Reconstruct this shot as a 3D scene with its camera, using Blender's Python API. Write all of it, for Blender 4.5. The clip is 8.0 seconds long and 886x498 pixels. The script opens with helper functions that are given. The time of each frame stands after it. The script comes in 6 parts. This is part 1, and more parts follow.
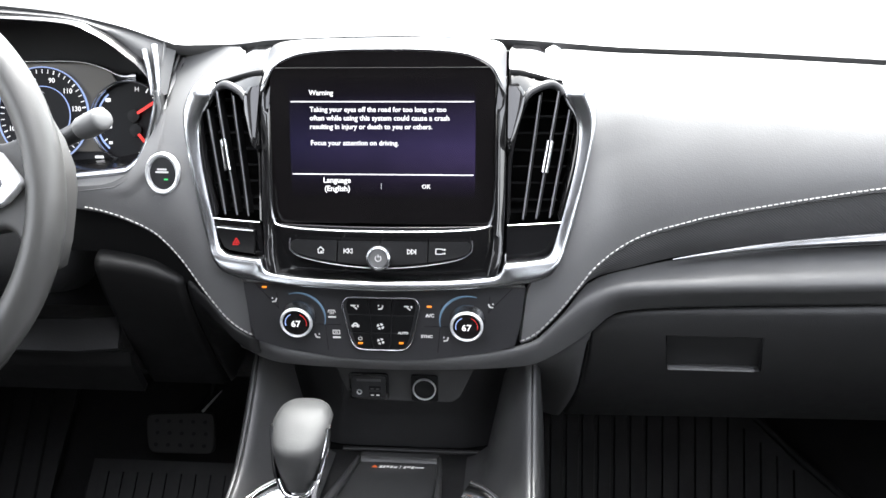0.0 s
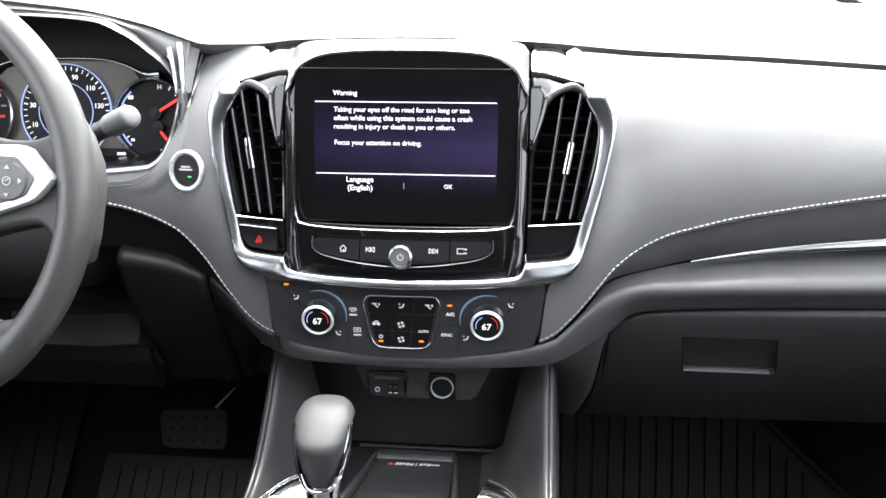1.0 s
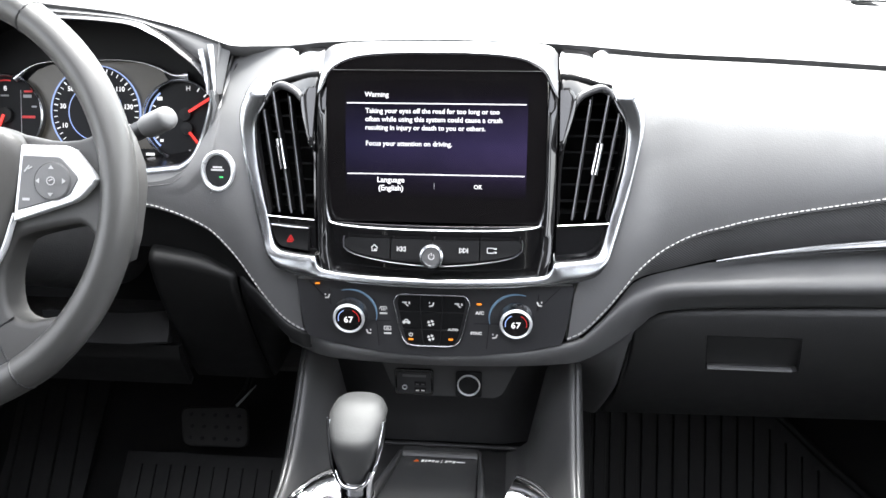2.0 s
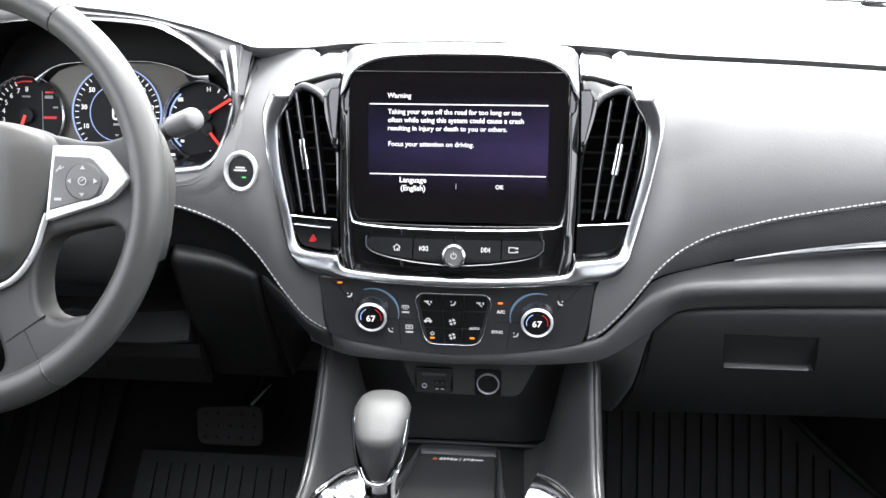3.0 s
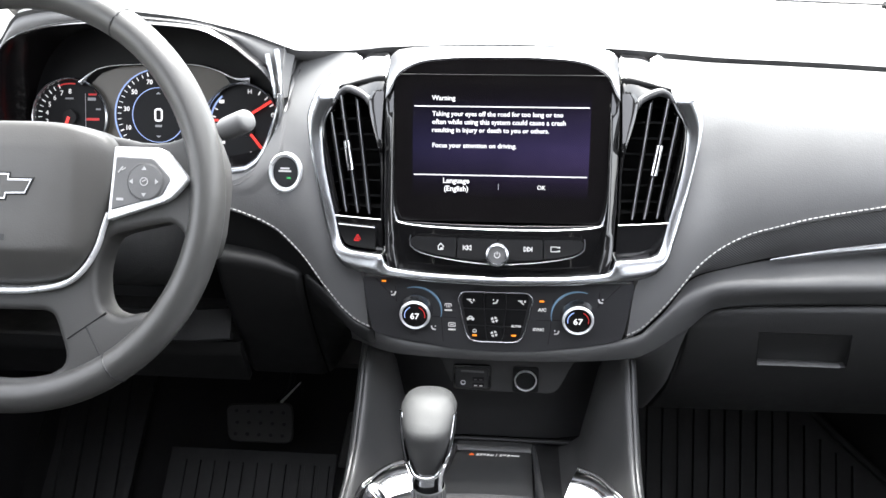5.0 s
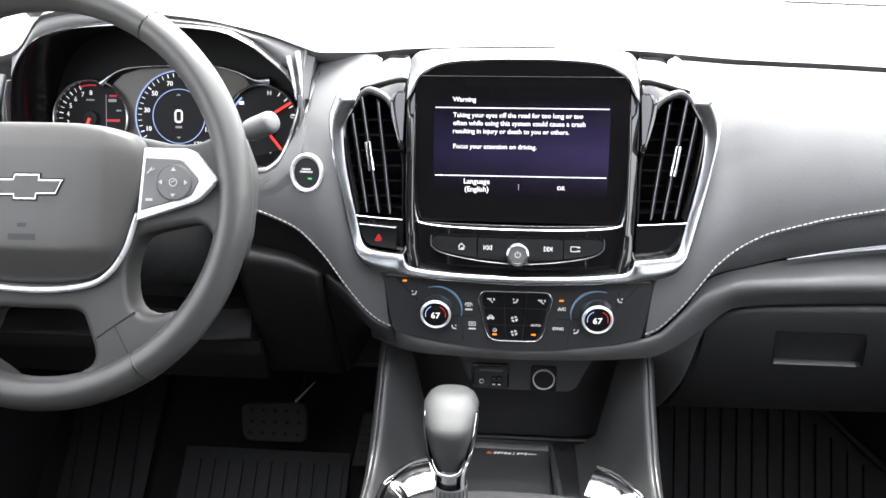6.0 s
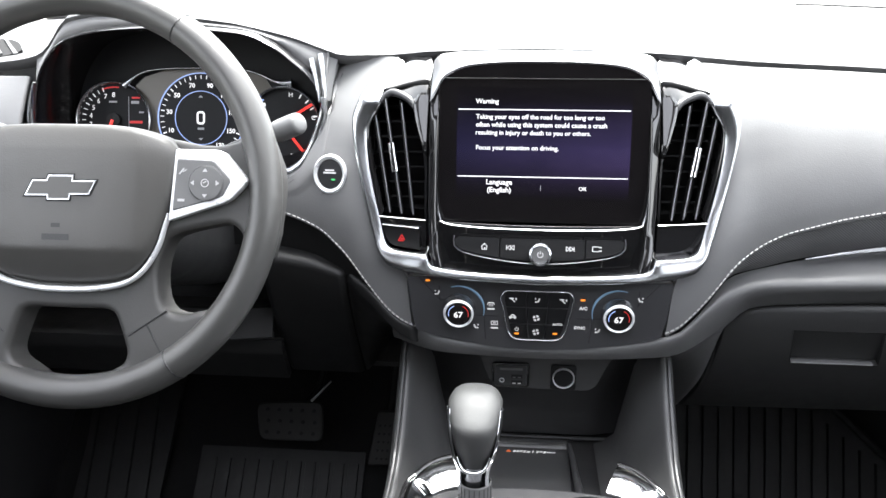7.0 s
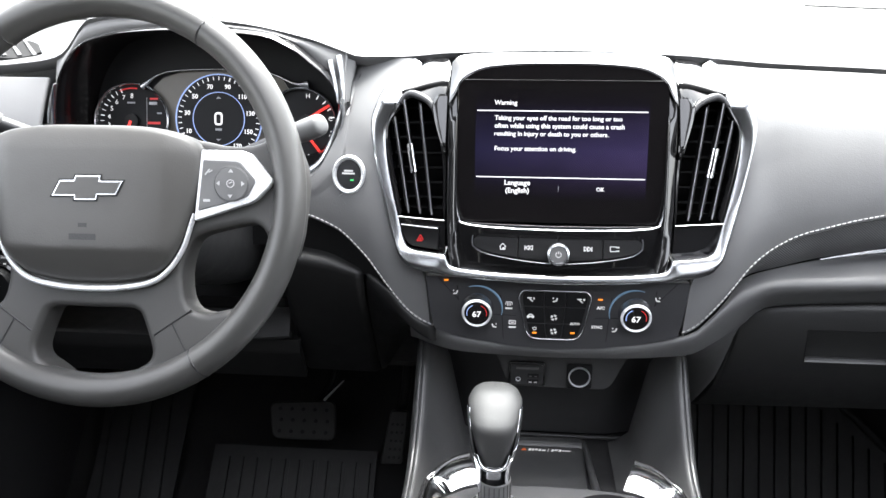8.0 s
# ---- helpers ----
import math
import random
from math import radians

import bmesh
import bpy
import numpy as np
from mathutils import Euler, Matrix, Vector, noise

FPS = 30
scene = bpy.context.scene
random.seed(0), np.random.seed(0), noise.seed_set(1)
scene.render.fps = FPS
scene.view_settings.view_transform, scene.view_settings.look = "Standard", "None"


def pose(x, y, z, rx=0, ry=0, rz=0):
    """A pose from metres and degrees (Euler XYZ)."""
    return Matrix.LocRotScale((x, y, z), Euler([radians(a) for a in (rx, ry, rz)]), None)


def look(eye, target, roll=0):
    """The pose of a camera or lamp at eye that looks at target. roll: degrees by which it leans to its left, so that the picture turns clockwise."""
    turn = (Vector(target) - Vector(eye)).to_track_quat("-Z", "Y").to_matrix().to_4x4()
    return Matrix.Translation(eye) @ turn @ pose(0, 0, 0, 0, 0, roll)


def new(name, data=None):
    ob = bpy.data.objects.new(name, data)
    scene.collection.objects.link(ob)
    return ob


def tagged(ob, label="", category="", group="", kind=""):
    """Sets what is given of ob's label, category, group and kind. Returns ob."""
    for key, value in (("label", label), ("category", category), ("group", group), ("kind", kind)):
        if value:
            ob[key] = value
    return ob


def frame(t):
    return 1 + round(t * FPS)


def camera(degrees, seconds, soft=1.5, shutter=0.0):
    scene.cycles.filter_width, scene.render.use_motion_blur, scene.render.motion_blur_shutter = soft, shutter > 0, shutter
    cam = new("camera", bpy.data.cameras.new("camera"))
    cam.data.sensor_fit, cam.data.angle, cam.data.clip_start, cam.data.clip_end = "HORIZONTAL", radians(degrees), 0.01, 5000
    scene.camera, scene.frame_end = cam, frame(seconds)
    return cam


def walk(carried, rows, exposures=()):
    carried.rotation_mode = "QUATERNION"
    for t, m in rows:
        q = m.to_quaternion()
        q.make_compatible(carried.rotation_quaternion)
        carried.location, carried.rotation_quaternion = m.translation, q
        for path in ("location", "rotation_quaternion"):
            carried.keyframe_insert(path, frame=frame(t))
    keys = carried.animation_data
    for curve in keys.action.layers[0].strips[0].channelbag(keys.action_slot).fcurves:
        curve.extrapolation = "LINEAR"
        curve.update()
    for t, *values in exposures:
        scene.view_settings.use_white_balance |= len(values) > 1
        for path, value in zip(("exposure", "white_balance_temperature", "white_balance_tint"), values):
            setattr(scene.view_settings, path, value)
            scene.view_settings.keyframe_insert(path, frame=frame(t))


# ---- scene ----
cam = camera(57.0, 8.0)
PATH = [
    (0, (0.1251, -0.7583, 0.9162), (-0.0457, 1.1264, 0.269), -0.79),
    (0.5, (0.117, -0.7621, 0.9178), (-0.0547, 1.1221, 0.2693), -0.35),
    (1, (0.1064, -0.7677, 0.9188), (-0.0665, 1.1166, 0.2711), -0.18),
    (1.5, (0.0917, -0.775, 0.9203), (-0.0823, 1.1093, 0.2731), -0.14),
    (3, (0.0577, -0.7907, 0.9234), (-0.1151, 1.0942, 0.2775), -0.13),
    (3.5, (0.0474, -0.796, 0.9245), (-0.1263, 1.0887, 0.2783), -0.14),
    (4, (0.0377, -0.8009, 0.9256), (-0.1369, 1.0838, 0.2797), -0.13),
    (4.5, (0.0265, -0.8063, 0.9265), (-0.1462, 1.079, 0.2817), -0.10),
    (6, (-0.0035, -0.8213, 0.9297), (-0.1777, 1.0645, 0.2868), -0.13),
    (6.5, (-0.0151, -0.8273, 0.931), (-0.1898, 1.0588, 0.289), -0.12),
    (7, (-0.0258, -0.8329, 0.9315), (-0.2009, 1.054, 0.2919), -0.15),
    (7.5, (-0.0371, -0.838, 0.933), (-0.2114, 1.0488, 0.2932), -0.15),
    (8, (-0.0451, -0.8421, 0.9337), (-0.2189, 1.0451, 0.2947), -0.12),
]
EXPOSURE = 3.61
walk(cam, [(t, look(eye, target, roll)) for t, eye, target, roll in PATH], exposures=[(0.0, EXPOSURE, 6700, 10)])

import collections

from mathutils.geometry import delaunay_2d_cdt

# ---- light and exposure ----
world = bpy.data.worlds.new("sky")
scene.world = world
world.use_nodes = True
wn = world.node_tree.nodes
sky = wn.new("ShaderNodeTexSky")
sky.sky_type, sky.sun_disc = "NISHITA", False
sky.sun_elevation, sky.sun_rotation = radians(69), radians(11)
sky.air_density, sky.dust_density = 1.0, 3.0
wn["Background"].inputs["Strength"].default_value = 0.15
veil = wn.new("ShaderNodeHueSaturation")  # thin high cloud takes most of the blue out of the sky
veil.inputs["Saturation"].default_value = 0.3
world.node_tree.links.new(sky.outputs["Color"], veil.inputs["Color"])
world.node_tree.links.new(veil.outputs["Color"], wn["Background"].inputs["Color"])
sun_data = bpy.data.lights.new("sun", "SUN")
sun_data.energy, sun_data.angle, sun_data.color = 1.9, radians(30), (0.93, 0.97, 1.0)
sun = new("sun", sun_data)
sun.matrix_world = look((0.6, 3.0, 8), (0, 0, 0))


def glow(v):
    """Light given off by a display, lamp or glowing print that shows as v."""
    return v / 2 ** EXPOSURE


# ---- materials ----
def material(name, color, rough=0.5, metal=0.0, grain=0.0, scale=400.0, vary=0.0, coat=0.0, spec=0.5, emit=None, wear=0.0):
    m = bpy.data.materials.new(name)
    m.use_nodes = True
    nt = m.node_tree
    n, l = nt.nodes, nt.links
    b = n["Principled BSDF"]
    b.inputs["Base Color"].default_value = (*color, 1)
    b.inputs["Roughness"].default_value = rough
    b.inputs["Metallic"].default_value = metal
    b.inputs["Specular IOR Level"].default_value = spec
    b.inputs["Coat Weight"].default_value = coat
    b.inputs["Coat Roughness"].default_value = 0.04
    co = n.new("ShaderNodeTexCoord")
    if vary or wear:
        big = n.new("ShaderNodeTexNoise")
        big.inputs["Scale"].default_value = 9.0
        big.inputs["Detail"].default_value = 6.0
        l.new(co.outputs["Object"], big.inputs["Vector"])
        ramp = n.new("ShaderNodeMapRange")
        ramp.inputs["From Min"].default_value, ramp.inputs["From Max"].default_value = 0.3, 0.7
        ramp.inputs["To Min"].default_value, ramp.inputs["To Max"].default_value = 1 - vary, 1 + vary
        l.new(big.outputs["Fac"], ramp.inputs["Value"])
        mix = n.new("ShaderNodeVectorMath")
        mix.operation = "SCALE"
        mix.inputs[0].default_value = color
        l.new(ramp.outputs["Result"], mix.inputs["Scale"])
        l.new(mix.outputs["Vector"], b.inputs["Base Color"])
        fine = n.new("ShaderNodeTexNoise")
        fine.inputs["Scale"].default_value = 60.0
        fine.inputs["Detail"].default_value = 8.0
        l.new(co.outputs["Object"], fine.inputs["Vector"])
        rr = n.new("ShaderNodeMapRange")
        rr.inputs["From Min"].default_value, rr.inputs["From Max"].default_value = 0.3, 0.7
        rr.inputs["To Min"].default_value, rr.inputs["To Max"].default_value = max(0.02, rough - wear), min(1, rough + wear)
        l.new(fine.outputs["Fac"], rr.inputs["Value"])
        l.new(rr.outputs["Result"], b.inputs["Roughness"])
    if grain:
        v = n.new("ShaderNodeTexVoronoi")
        v.inputs["Scale"].default_value = scale
        l.new(co.outputs["Object"], v.inputs["Vector"])
        nz = n.new("ShaderNodeTexNoise")
        nz.inputs["Scale"].default_value = scale * 0.4
        nz.inputs["Detail"].default_value = 4.0
        l.new(co.outputs["Object"], nz.inputs["Vector"])
        add = n.new("ShaderNodeMath")
        add.operation = "ADD"
        l.new(v.outputs["Distance"], add.inputs[0])
        l.new(nz.outputs["Fac"], add.inputs[1])
        bump = n.new("ShaderNodeBump")
        bump.inputs["Strength"].default_value = grain
        bump.inputs["Distance"].default_value = 0.0004
        l.new(add.outputs["Value"], bump.inputs["Height"])
        l.new(bump.outputs["Normal"], b.inputs["Normal"])
    if emit:
        b.inputs["Emission Color"].default_value = (*emit[:3], 1)
        b.inputs["Emission Strength"].default_value = emit[3]
    return m


soft = material("soft_touch_black", (0.075, 0.075, 0.076), 0.40, grain=0.15, scale=900, vary=0.12, wear=0.05)
pad_skin = material("grained_vinyl", (0.114, 0.114, 0.1145), 0.42, grain=0.16, scale=800, vary=0.1, wear=0.05)
# darker than the hard plastic: the blocked light at the knees is in its colour
knee_shade_black = material("shaded_knee_plastic", (0.006, 0.006, 0.0062), 0.45, grain=0.2, scale=800, vary=0.12, wear=0.05, spec=0.4)
shoulder_skin = material("shoulder_black_vinyl", (0.095, 0.095, 0.0958), 0.46, grain=0.14, scale=900, vary=0.12, wear=0.05)
console_black = material("console_black_plastic", (0.047, 0.047, 0.0477), 0.36, grain=0.1, scale=800, vary=0.12, wear=0.06)
glove_skin = material("glove_box_plastic", (0.033, 0.033, 0.0335), 0.38, grain=0.3, scale=800, vary=0.12, wear=0.05)
hard = material("hard_black_plastic", (0.022, 0.022, 0.0228), 0.46, grain=0.4, scale=800, vary=0.15, wear=0.06)
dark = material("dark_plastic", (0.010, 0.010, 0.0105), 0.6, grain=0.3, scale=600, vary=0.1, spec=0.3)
void = material("unlit_black_plastic", (0.016, 0.016, 0.0163), 0.8, vary=0.1, spec=0.2)
duct_black = material("duct_black_plastic", (0.017, 0.017, 0.0175), 0.7, grain=0.2, scale=600, vary=0.1, spec=0.12)
vane_grey = material("vane_silver", (0.22, 0.22, 0.23), 0.4, metal=0.6, vary=0.05)
panel_black = material("satin_black_panel", (0.026, 0.026, 0.028), 0.42, grain=0.15, scale=900, vary=0.08, wear=0.05)
button_black = material("button_black", (0.0055, 0.0055, 0.0059), 0.5, grain=0.1, scale=900, vary=0.08, spec=0.16)
piano = material("piano_black", (0.012, 0.0118, 0.0124), 0.07, coat=0.6, vary=0.1, wear=0.02)
glass_black = material("black_glass", (0.006, 0.0052, 0.0056), 0.2, vary=0.1, wear=0.03, spec=0.3)
satin = material("satin_chrome", (0.47, 0.48, 0.495), 0.26, metal=1.0, vary=0.02, wear=0.012)
chrome = material("bright_chrome", (0.85, 0.86, 0.88), 0.08, metal=1.0, vary=0.02, wear=0.008)
silver = material("silver_paint", (0.75, 0.76, 0.77), 0.3, metal=0.35, vary=0.04, wear=0.04)
knob_leather = material("smooth_black_leather", (0.034, 0.0345, 0.0345), 0.55, grain=0.12, scale=900, vary=0.1, wear=0.05, spec=0.36)
cover_skin = material("wheel_cover_vinyl", (0.0595, 0.0575, 0.0540), 0.45, grain=0.15, scale=800, vary=0.1, wear=0.05)
spoke_skin = material("wheel_spoke_vinyl", (0.056, 0.055, 0.053), 0.44, grain=0.12, scale=900, vary=0.1, wear=0.05)
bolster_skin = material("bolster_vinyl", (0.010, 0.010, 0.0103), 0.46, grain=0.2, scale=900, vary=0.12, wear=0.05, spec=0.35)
pad_ink = material("pale_pad_print", (0.42, 0.42, 0.42), 0.6, vary=0.05)
leather = material("black_leather", (0.056, 0.0555, 0.0535), 0.38, grain=0.10, scale=800, vary=0.12, wear=0.06)
thread = material("pale_thread", (0.36, 0.357, 0.352), 0.7, grain=0.3, scale=900, vary=0.1)
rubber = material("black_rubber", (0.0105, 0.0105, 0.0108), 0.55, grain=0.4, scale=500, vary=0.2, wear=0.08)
carpet = material("charcoal_carpet", (0.010, 0.010, 0.0104), 0.95, grain=1.0, scale=700, vary=0.3)
headliner = material("charcoal_headliner", (0.10, 0.098, 0.096), 0.9, grain=0.6, scale=500, vary=0.06)
trim_grey = material("dark_door_trim", (0.02, 0.02, 0.021), 0.55, grain=0.4, scale=600, vary=0.12)
concrete = material("pale_concrete", (0.45, 0.44, 0.42), 0.85, grain=0.5, scale=60, vary=0.15)
# print with a slight glow added so it stands out, unlit marks included
glow_white_ink = material("glowing_white_print", (0.6, 0.6, 0.6), 0.6, vary=0.05, emit=(1, 1, 1, glow(0.25)))
grey_ink = material("grey_print", (0.35, 0.35, 0.36), 0.6, vary=0.05)
amber = material("amber_lamp", (0.5, 0.15, 0.02), 0.4, emit=(1.0, 0.30, 0.02, glow(1.1)))
green = material("green_lamp", (0.05, 0.4, 0.1), 0.4, emit=(0.1, 1.0, 0.35, glow(0.7)))
red_ink = material("red_print", (0.45, 0.02, 0.02), 0.5, emit=(1.0, 0.02, 0.02, glow(0.22)))
needle_red = material("lit_red_needle", (0.5, 0.03, 0.02), 0.4, emit=(1.0, 0.03, 0.02, glow(1.0)))
lit_white = material("lit_white", (0.5, 0.5, 0.5), 0.5, emit=(0.95, 0.96, 1.0, glow(0.95)))
lit_blue = material("lit_blue", (0.1, 0.2, 0.6), 0.5, emit=(0.55, 0.68, 1.0, glow(0.75)))
# printed arc brightened by a faint added glow
blue_line = material("glowing_ice_blue_print", (0.12, 0.2, 0.28), 0.4, emit=(0.25, 0.5, 0.8, glow(0.1)))
dial_face = material("dial_face", (0.011, 0.011, 0.012), 0.6, vary=0.1, spec=0.2)
dial_brown = material("dial_grey_brown", (0.07, 0.06, 0.045), 0.4, vary=0.1)
orange_ink = material("orange_print", (0.8, 0.15, 0.03), 0.5)
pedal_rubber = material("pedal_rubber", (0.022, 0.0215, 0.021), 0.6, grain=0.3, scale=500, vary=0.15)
stalk_grey = material("stalk_grey", (0.11, 0.11, 0.11), 0.5, grain=0.2, vary=0.08)


def screen_material():
    """A lit display: navy, near black at its upper edge, with a violet reflection painted into one lower corner."""
    m = material("lit_navy_display", (0.004, 0.0035, 0.0035), 0.2, vary=0.1, wear=0.03, spec=0.3)
    n, l = m.node_tree.nodes, m.node_tree.links
    co, sep = n.new("ShaderNodeTexCoord"), n.new("ShaderNodeSeparateXYZ")
    l.new(co.outputs["Generated"], sep.inputs[0])
    up = n.new("ShaderNodeValToRGB")
    e = up.color_ramp.elements
    e[0].position, e[0].color = 0.0, (0.003, 0.0025, 0.005, 1)
    e[1].position, e[1].color = 1.0, (0.002, 0.0015, 0.003, 1)
    for p, c in ((0.12, (0.006, 0.005, 0.013, 1)), (0.24, (0.015, 0.013, 0.040, 1)), (0.45, (0.024, 0.022, 0.078, 1)), (0.72, (0.012, 0.011, 0.036, 1)), (0.88, (0.004, 0.003, 0.009, 1))):
        up.color_ramp.elements.new(p).color = c
    l.new(sep.outputs["Z"], up.inputs["Fac"])
    nz = n.new("ShaderNodeTexNoise")
    nz.inputs["Scale"].default_value = 3.0
    l.new(co.outputs["Generated"], nz.inputs["Vector"])
    side = n.new("ShaderNodeMath")
    side.operation = "MULTIPLY"
    fall = n.new("ShaderNodeValToRGB")  # the painted reflection fades towards the upper and the lower edge
    q = fall.color_ramp.elements
    q[0].position, q[0].color = 0.0, (0.02, 0.02, 0.02, 1)
    q[1].position, q[1].color = 0.88, (0, 0, 0, 1)
    for place, v in ((0.14, 0.30), (0.30, 0.9), (0.45, 1.0), (0.62, 0.6)):
        q.new(place).color = (v, v, v, 1)
    l.new(sep.outputs["Z"], fall.inputs["Fac"])
    both = n.new("ShaderNodeMath")
    both.operation = "MULTIPLY"
    l.new(sep.outputs["X"], both.inputs[0])
    l.new(fall.outputs["Color"], both.inputs[1])
    l.new(both.outputs["Value"], side.inputs[0])
    l.new(nz.outputs["Fac"], side.inputs[1])
    mix = n.new("ShaderNodeMixRGB")
    mix.blend_type = "ADD"
    l.new(side.outputs["Value"], mix.inputs["Fac"])
    l.new(up.outputs["Color"], mix.inputs["Color1"])
    mix.inputs["Color2"].default_value = (0.10, 0.066, 0.205, 1)
    b = n["Principled BSDF"]
    l.new(mix.outputs["Color"], b.inputs["Emission Color"])
    b.inputs["Emission Strength"].default_value = glow(0.62)
    return m


def knit_material():
    """A woven cloth of fine slanting ribs."""
    m = material("black_ribbed_knit", (0.066, 0.066, 0.066), 0.6, vary=0.1)
    n, l = m.node_tree.nodes, m.node_tree.links
    co, mp, w = n.new("ShaderNodeTexCoord"), n.new("ShaderNodeMapping"), n.new("ShaderNodeTexWave")
    mp.inputs["Rotation"].default_value = (0, radians(-38), 0)
    w.bands_direction = "Z"
    w.inputs["Scale"].default_value = 150.0
    w.inputs["Distortion"].default_value = 0.3
    l.new(co.outputs["Object"], mp.inputs["Vector"])
    l.new(mp.outputs["Vector"], w.inputs["Vector"])
    bump = n.new("ShaderNodeBump")
    bump.inputs["Strength"].default_value, bump.inputs["Distance"].default_value = 0.6, 0.0006
    l.new(w.outputs["Fac"], bump.inputs["Height"])
    l.new(bump.outputs["Normal"], n["Principled BSDF"].inputs["Normal"])
    return m


def glass_material():
    m = bpy.data.materials.new("clear_glass")
    m.use_nodes = True
    n, l = m.node_tree.nodes, m.node_tree.links
    n.remove(n["Principled BSDF"])
    tr, gl, fr, mx = n.new("ShaderNodeBsdfTransparent"), n.new("ShaderNodeBsdfGlossy"), n.new("ShaderNodeFresnel"), n.new("ShaderNodeMixShader")
    tr.inputs["Color"].default_value = (0.9, 0.93, 0.92, 1)
    gl.inputs["Roughness"].default_value = 0.02
    fr.inputs["IOR"].default_value = 1.3
    l.new(fr.outputs[0], mx.inputs[0])
    l.new(tr.outputs[0], mx.inputs[1])
    l.new(gl.outputs[0], mx.inputs[2])
    l.new(mx.outputs[0], n["Material Output"].inputs[0])
    return m


display_lit, knit, clear_glass = screen_material(), knit_material(), glass_material()


# ---- building helpers ----
def thing(name, at, label, category, kind="", group=""):
    ob = new(name)
    ob.empty_display_size = 0.02
    ob.location = at
    return tagged(ob, label, category, group, kind)


def base_of(parent):
    at = Vector((0, 0, 0))
    while parent:
        at += parent.location
        parent = parent.parent
    return at


def part(name, mesh, mat, parent=None, label=""):
    """Links a mesh, given in world places, as one part under its thing."""
    if isinstance(mesh, bmesh.types.BMesh):
        data = bpy.data.meshes.new(name)
        mesh.to_mesh(data)
        mesh.free()
        mesh = data
    base = base_of(parent)
    mid = Vector((0, 0, 0))
    for v in mesh.vertices:
        mid += v.co
    mid = mid / max(1, len(mesh.vertices))
    mesh.transform(Matrix.Translation(-mid))
    mesh.materials.append(mat)
    ob = new(name, mesh)
    ob.parent = parent
    ob.location = mid - base
    if label:
        ob["label"] = label
    return ob


def finish(ob, thick=0.0, bevel=0.0, seg=2, smooth=True, angle=40):
    for p in ob.data.polygons:
        p.use_smooth = smooth
    if smooth:
        ob.data.set_sharp_from_angle(angle=radians(angle))
    if thick and smooth:
        # open borders stay crisp once the skin gets its thickness
        uses = collections.Counter(k for p in ob.data.polygons for k in p.edge_keys)
        sharp = ob.data.attributes.get("sharp_edge") or ob.data.attributes.new("sharp_edge", "BOOLEAN", "EDGE")
        for e in ob.data.edges:
            if uses[e.key] == 1:
                sharp.data[e.index].value = True
    if thick:
        s = ob.modifiers.new("thickness", "SOLIDIFY")
        s.thickness, s.offset = thick, -1
    if bevel:
        b = ob.modifiers.new("edge", "BEVEL")
        b.width, b.segments, b.limit_method, b.angle_limit = bevel, seg, "ANGLE", radians(40)
        b.harden_normals = smooth
    return ob


def lerp(pairs):
    """A smooth curve through pairs of (x, y) that never overshoots them."""
    xs, ys = zip(*pairs)
    n = len(xs)
    d = [(ys[i + 1] - ys[i]) / (xs[i + 1] - xs[i]) for i in range(n - 1)]
    t = [d[0]] + [0.0 if d[i - 1] * d[i] <= 0 else 2 * d[i - 1] * d[i] / (d[i - 1] + d[i]) for i in range(1, n - 1)] + [d[-1]]

    def value(v):
        if v <= xs[0] or v >= xs[-1]:
            return float(ys[0] if v <= xs[0] else ys[-1])
        i = max(k for k in range(n - 1) if xs[k] <= v)
        h = xs[i + 1] - xs[i]
        s = (v - xs[i]) / h
        return float((2 * s ** 3 - 3 * s * s + 1) * ys[i] + (s ** 3 - 2 * s * s + s) * h * t[i] + (3 * s * s - 2 * s ** 3) * ys[i + 1] + (s ** 3 - s * s) * h * t[i + 1])

    return value


def even(pairs):
    """The same for a curve that is alike on both sides of the middle."""
    return lerp([(-pairs[1][0], pairs[1][1]), *pairs])


def spline(points, n):
    """A smooth curve through the points, n steps to each span."""
    p = [Vector(q) for q in points]
    p = [p[0] * 2 - p[1], *p, p[-1] * 2 - p[-2]]
    out = []
    for i in range(1, len(p) - 2):
        for k in range(n):
            t = k / n
            a, b, c, d = p[i - 1], p[i], p[i + 1], p[i + 2]
            out.append(0.5 * (2 * b + (c - a) * t + (2 * a - 5 * b + 4 * c - d) * t * t + (3 * b - a - 3 * c + d) * t ** 3))
    out.append(p[-2].copy())
    return out


def sheet(name, rows, mat, parent=None, label="", closed=False, thick=0.0, bevel=0.0, seg=2, smooth=True, angle=40):
    """A skin over rows of points; its outer side is that from which the rows run left to right and upwards."""
    nv = len(rows[0])
    verts = [tuple(p) for r in rows for p in r]
    faces = []
    for i in range(len(rows) - 1):
        for j in range(nv if closed else nv - 1):
            k = (j + 1) % nv
            faces.append((i * nv + j, i * nv + k, (i + 1) * nv + k, (i + 1) * nv + j))
    data = bpy.data.meshes.new(name)
    data.from_pydata(verts, [], faces)
    return finish(part(name, data, mat, parent, label), thick, bevel, seg, smooth, angle)


def columns(name, x0, x1, low, high, surface, mat, parent, nx=40, nz=10, thick=0.006, bevel=0.0012, label="", xs=None):
    """A panel facing the seats: for every x from low(x) to high(x), at depth surface(x, z)."""
    xs = xs or list(np.linspace(x0, x1, nx + 1))
    rows = []
    for k in range(nz + 1):
        row = []
        for x in xs:
            z = low(x) + (high(x) - low(x)) * k / nz
            row.append((x, surface(x, z), z))
        rows.append(row)
    return sheet(name, rows, mat, parent, label, thick=thick, bevel=bevel)


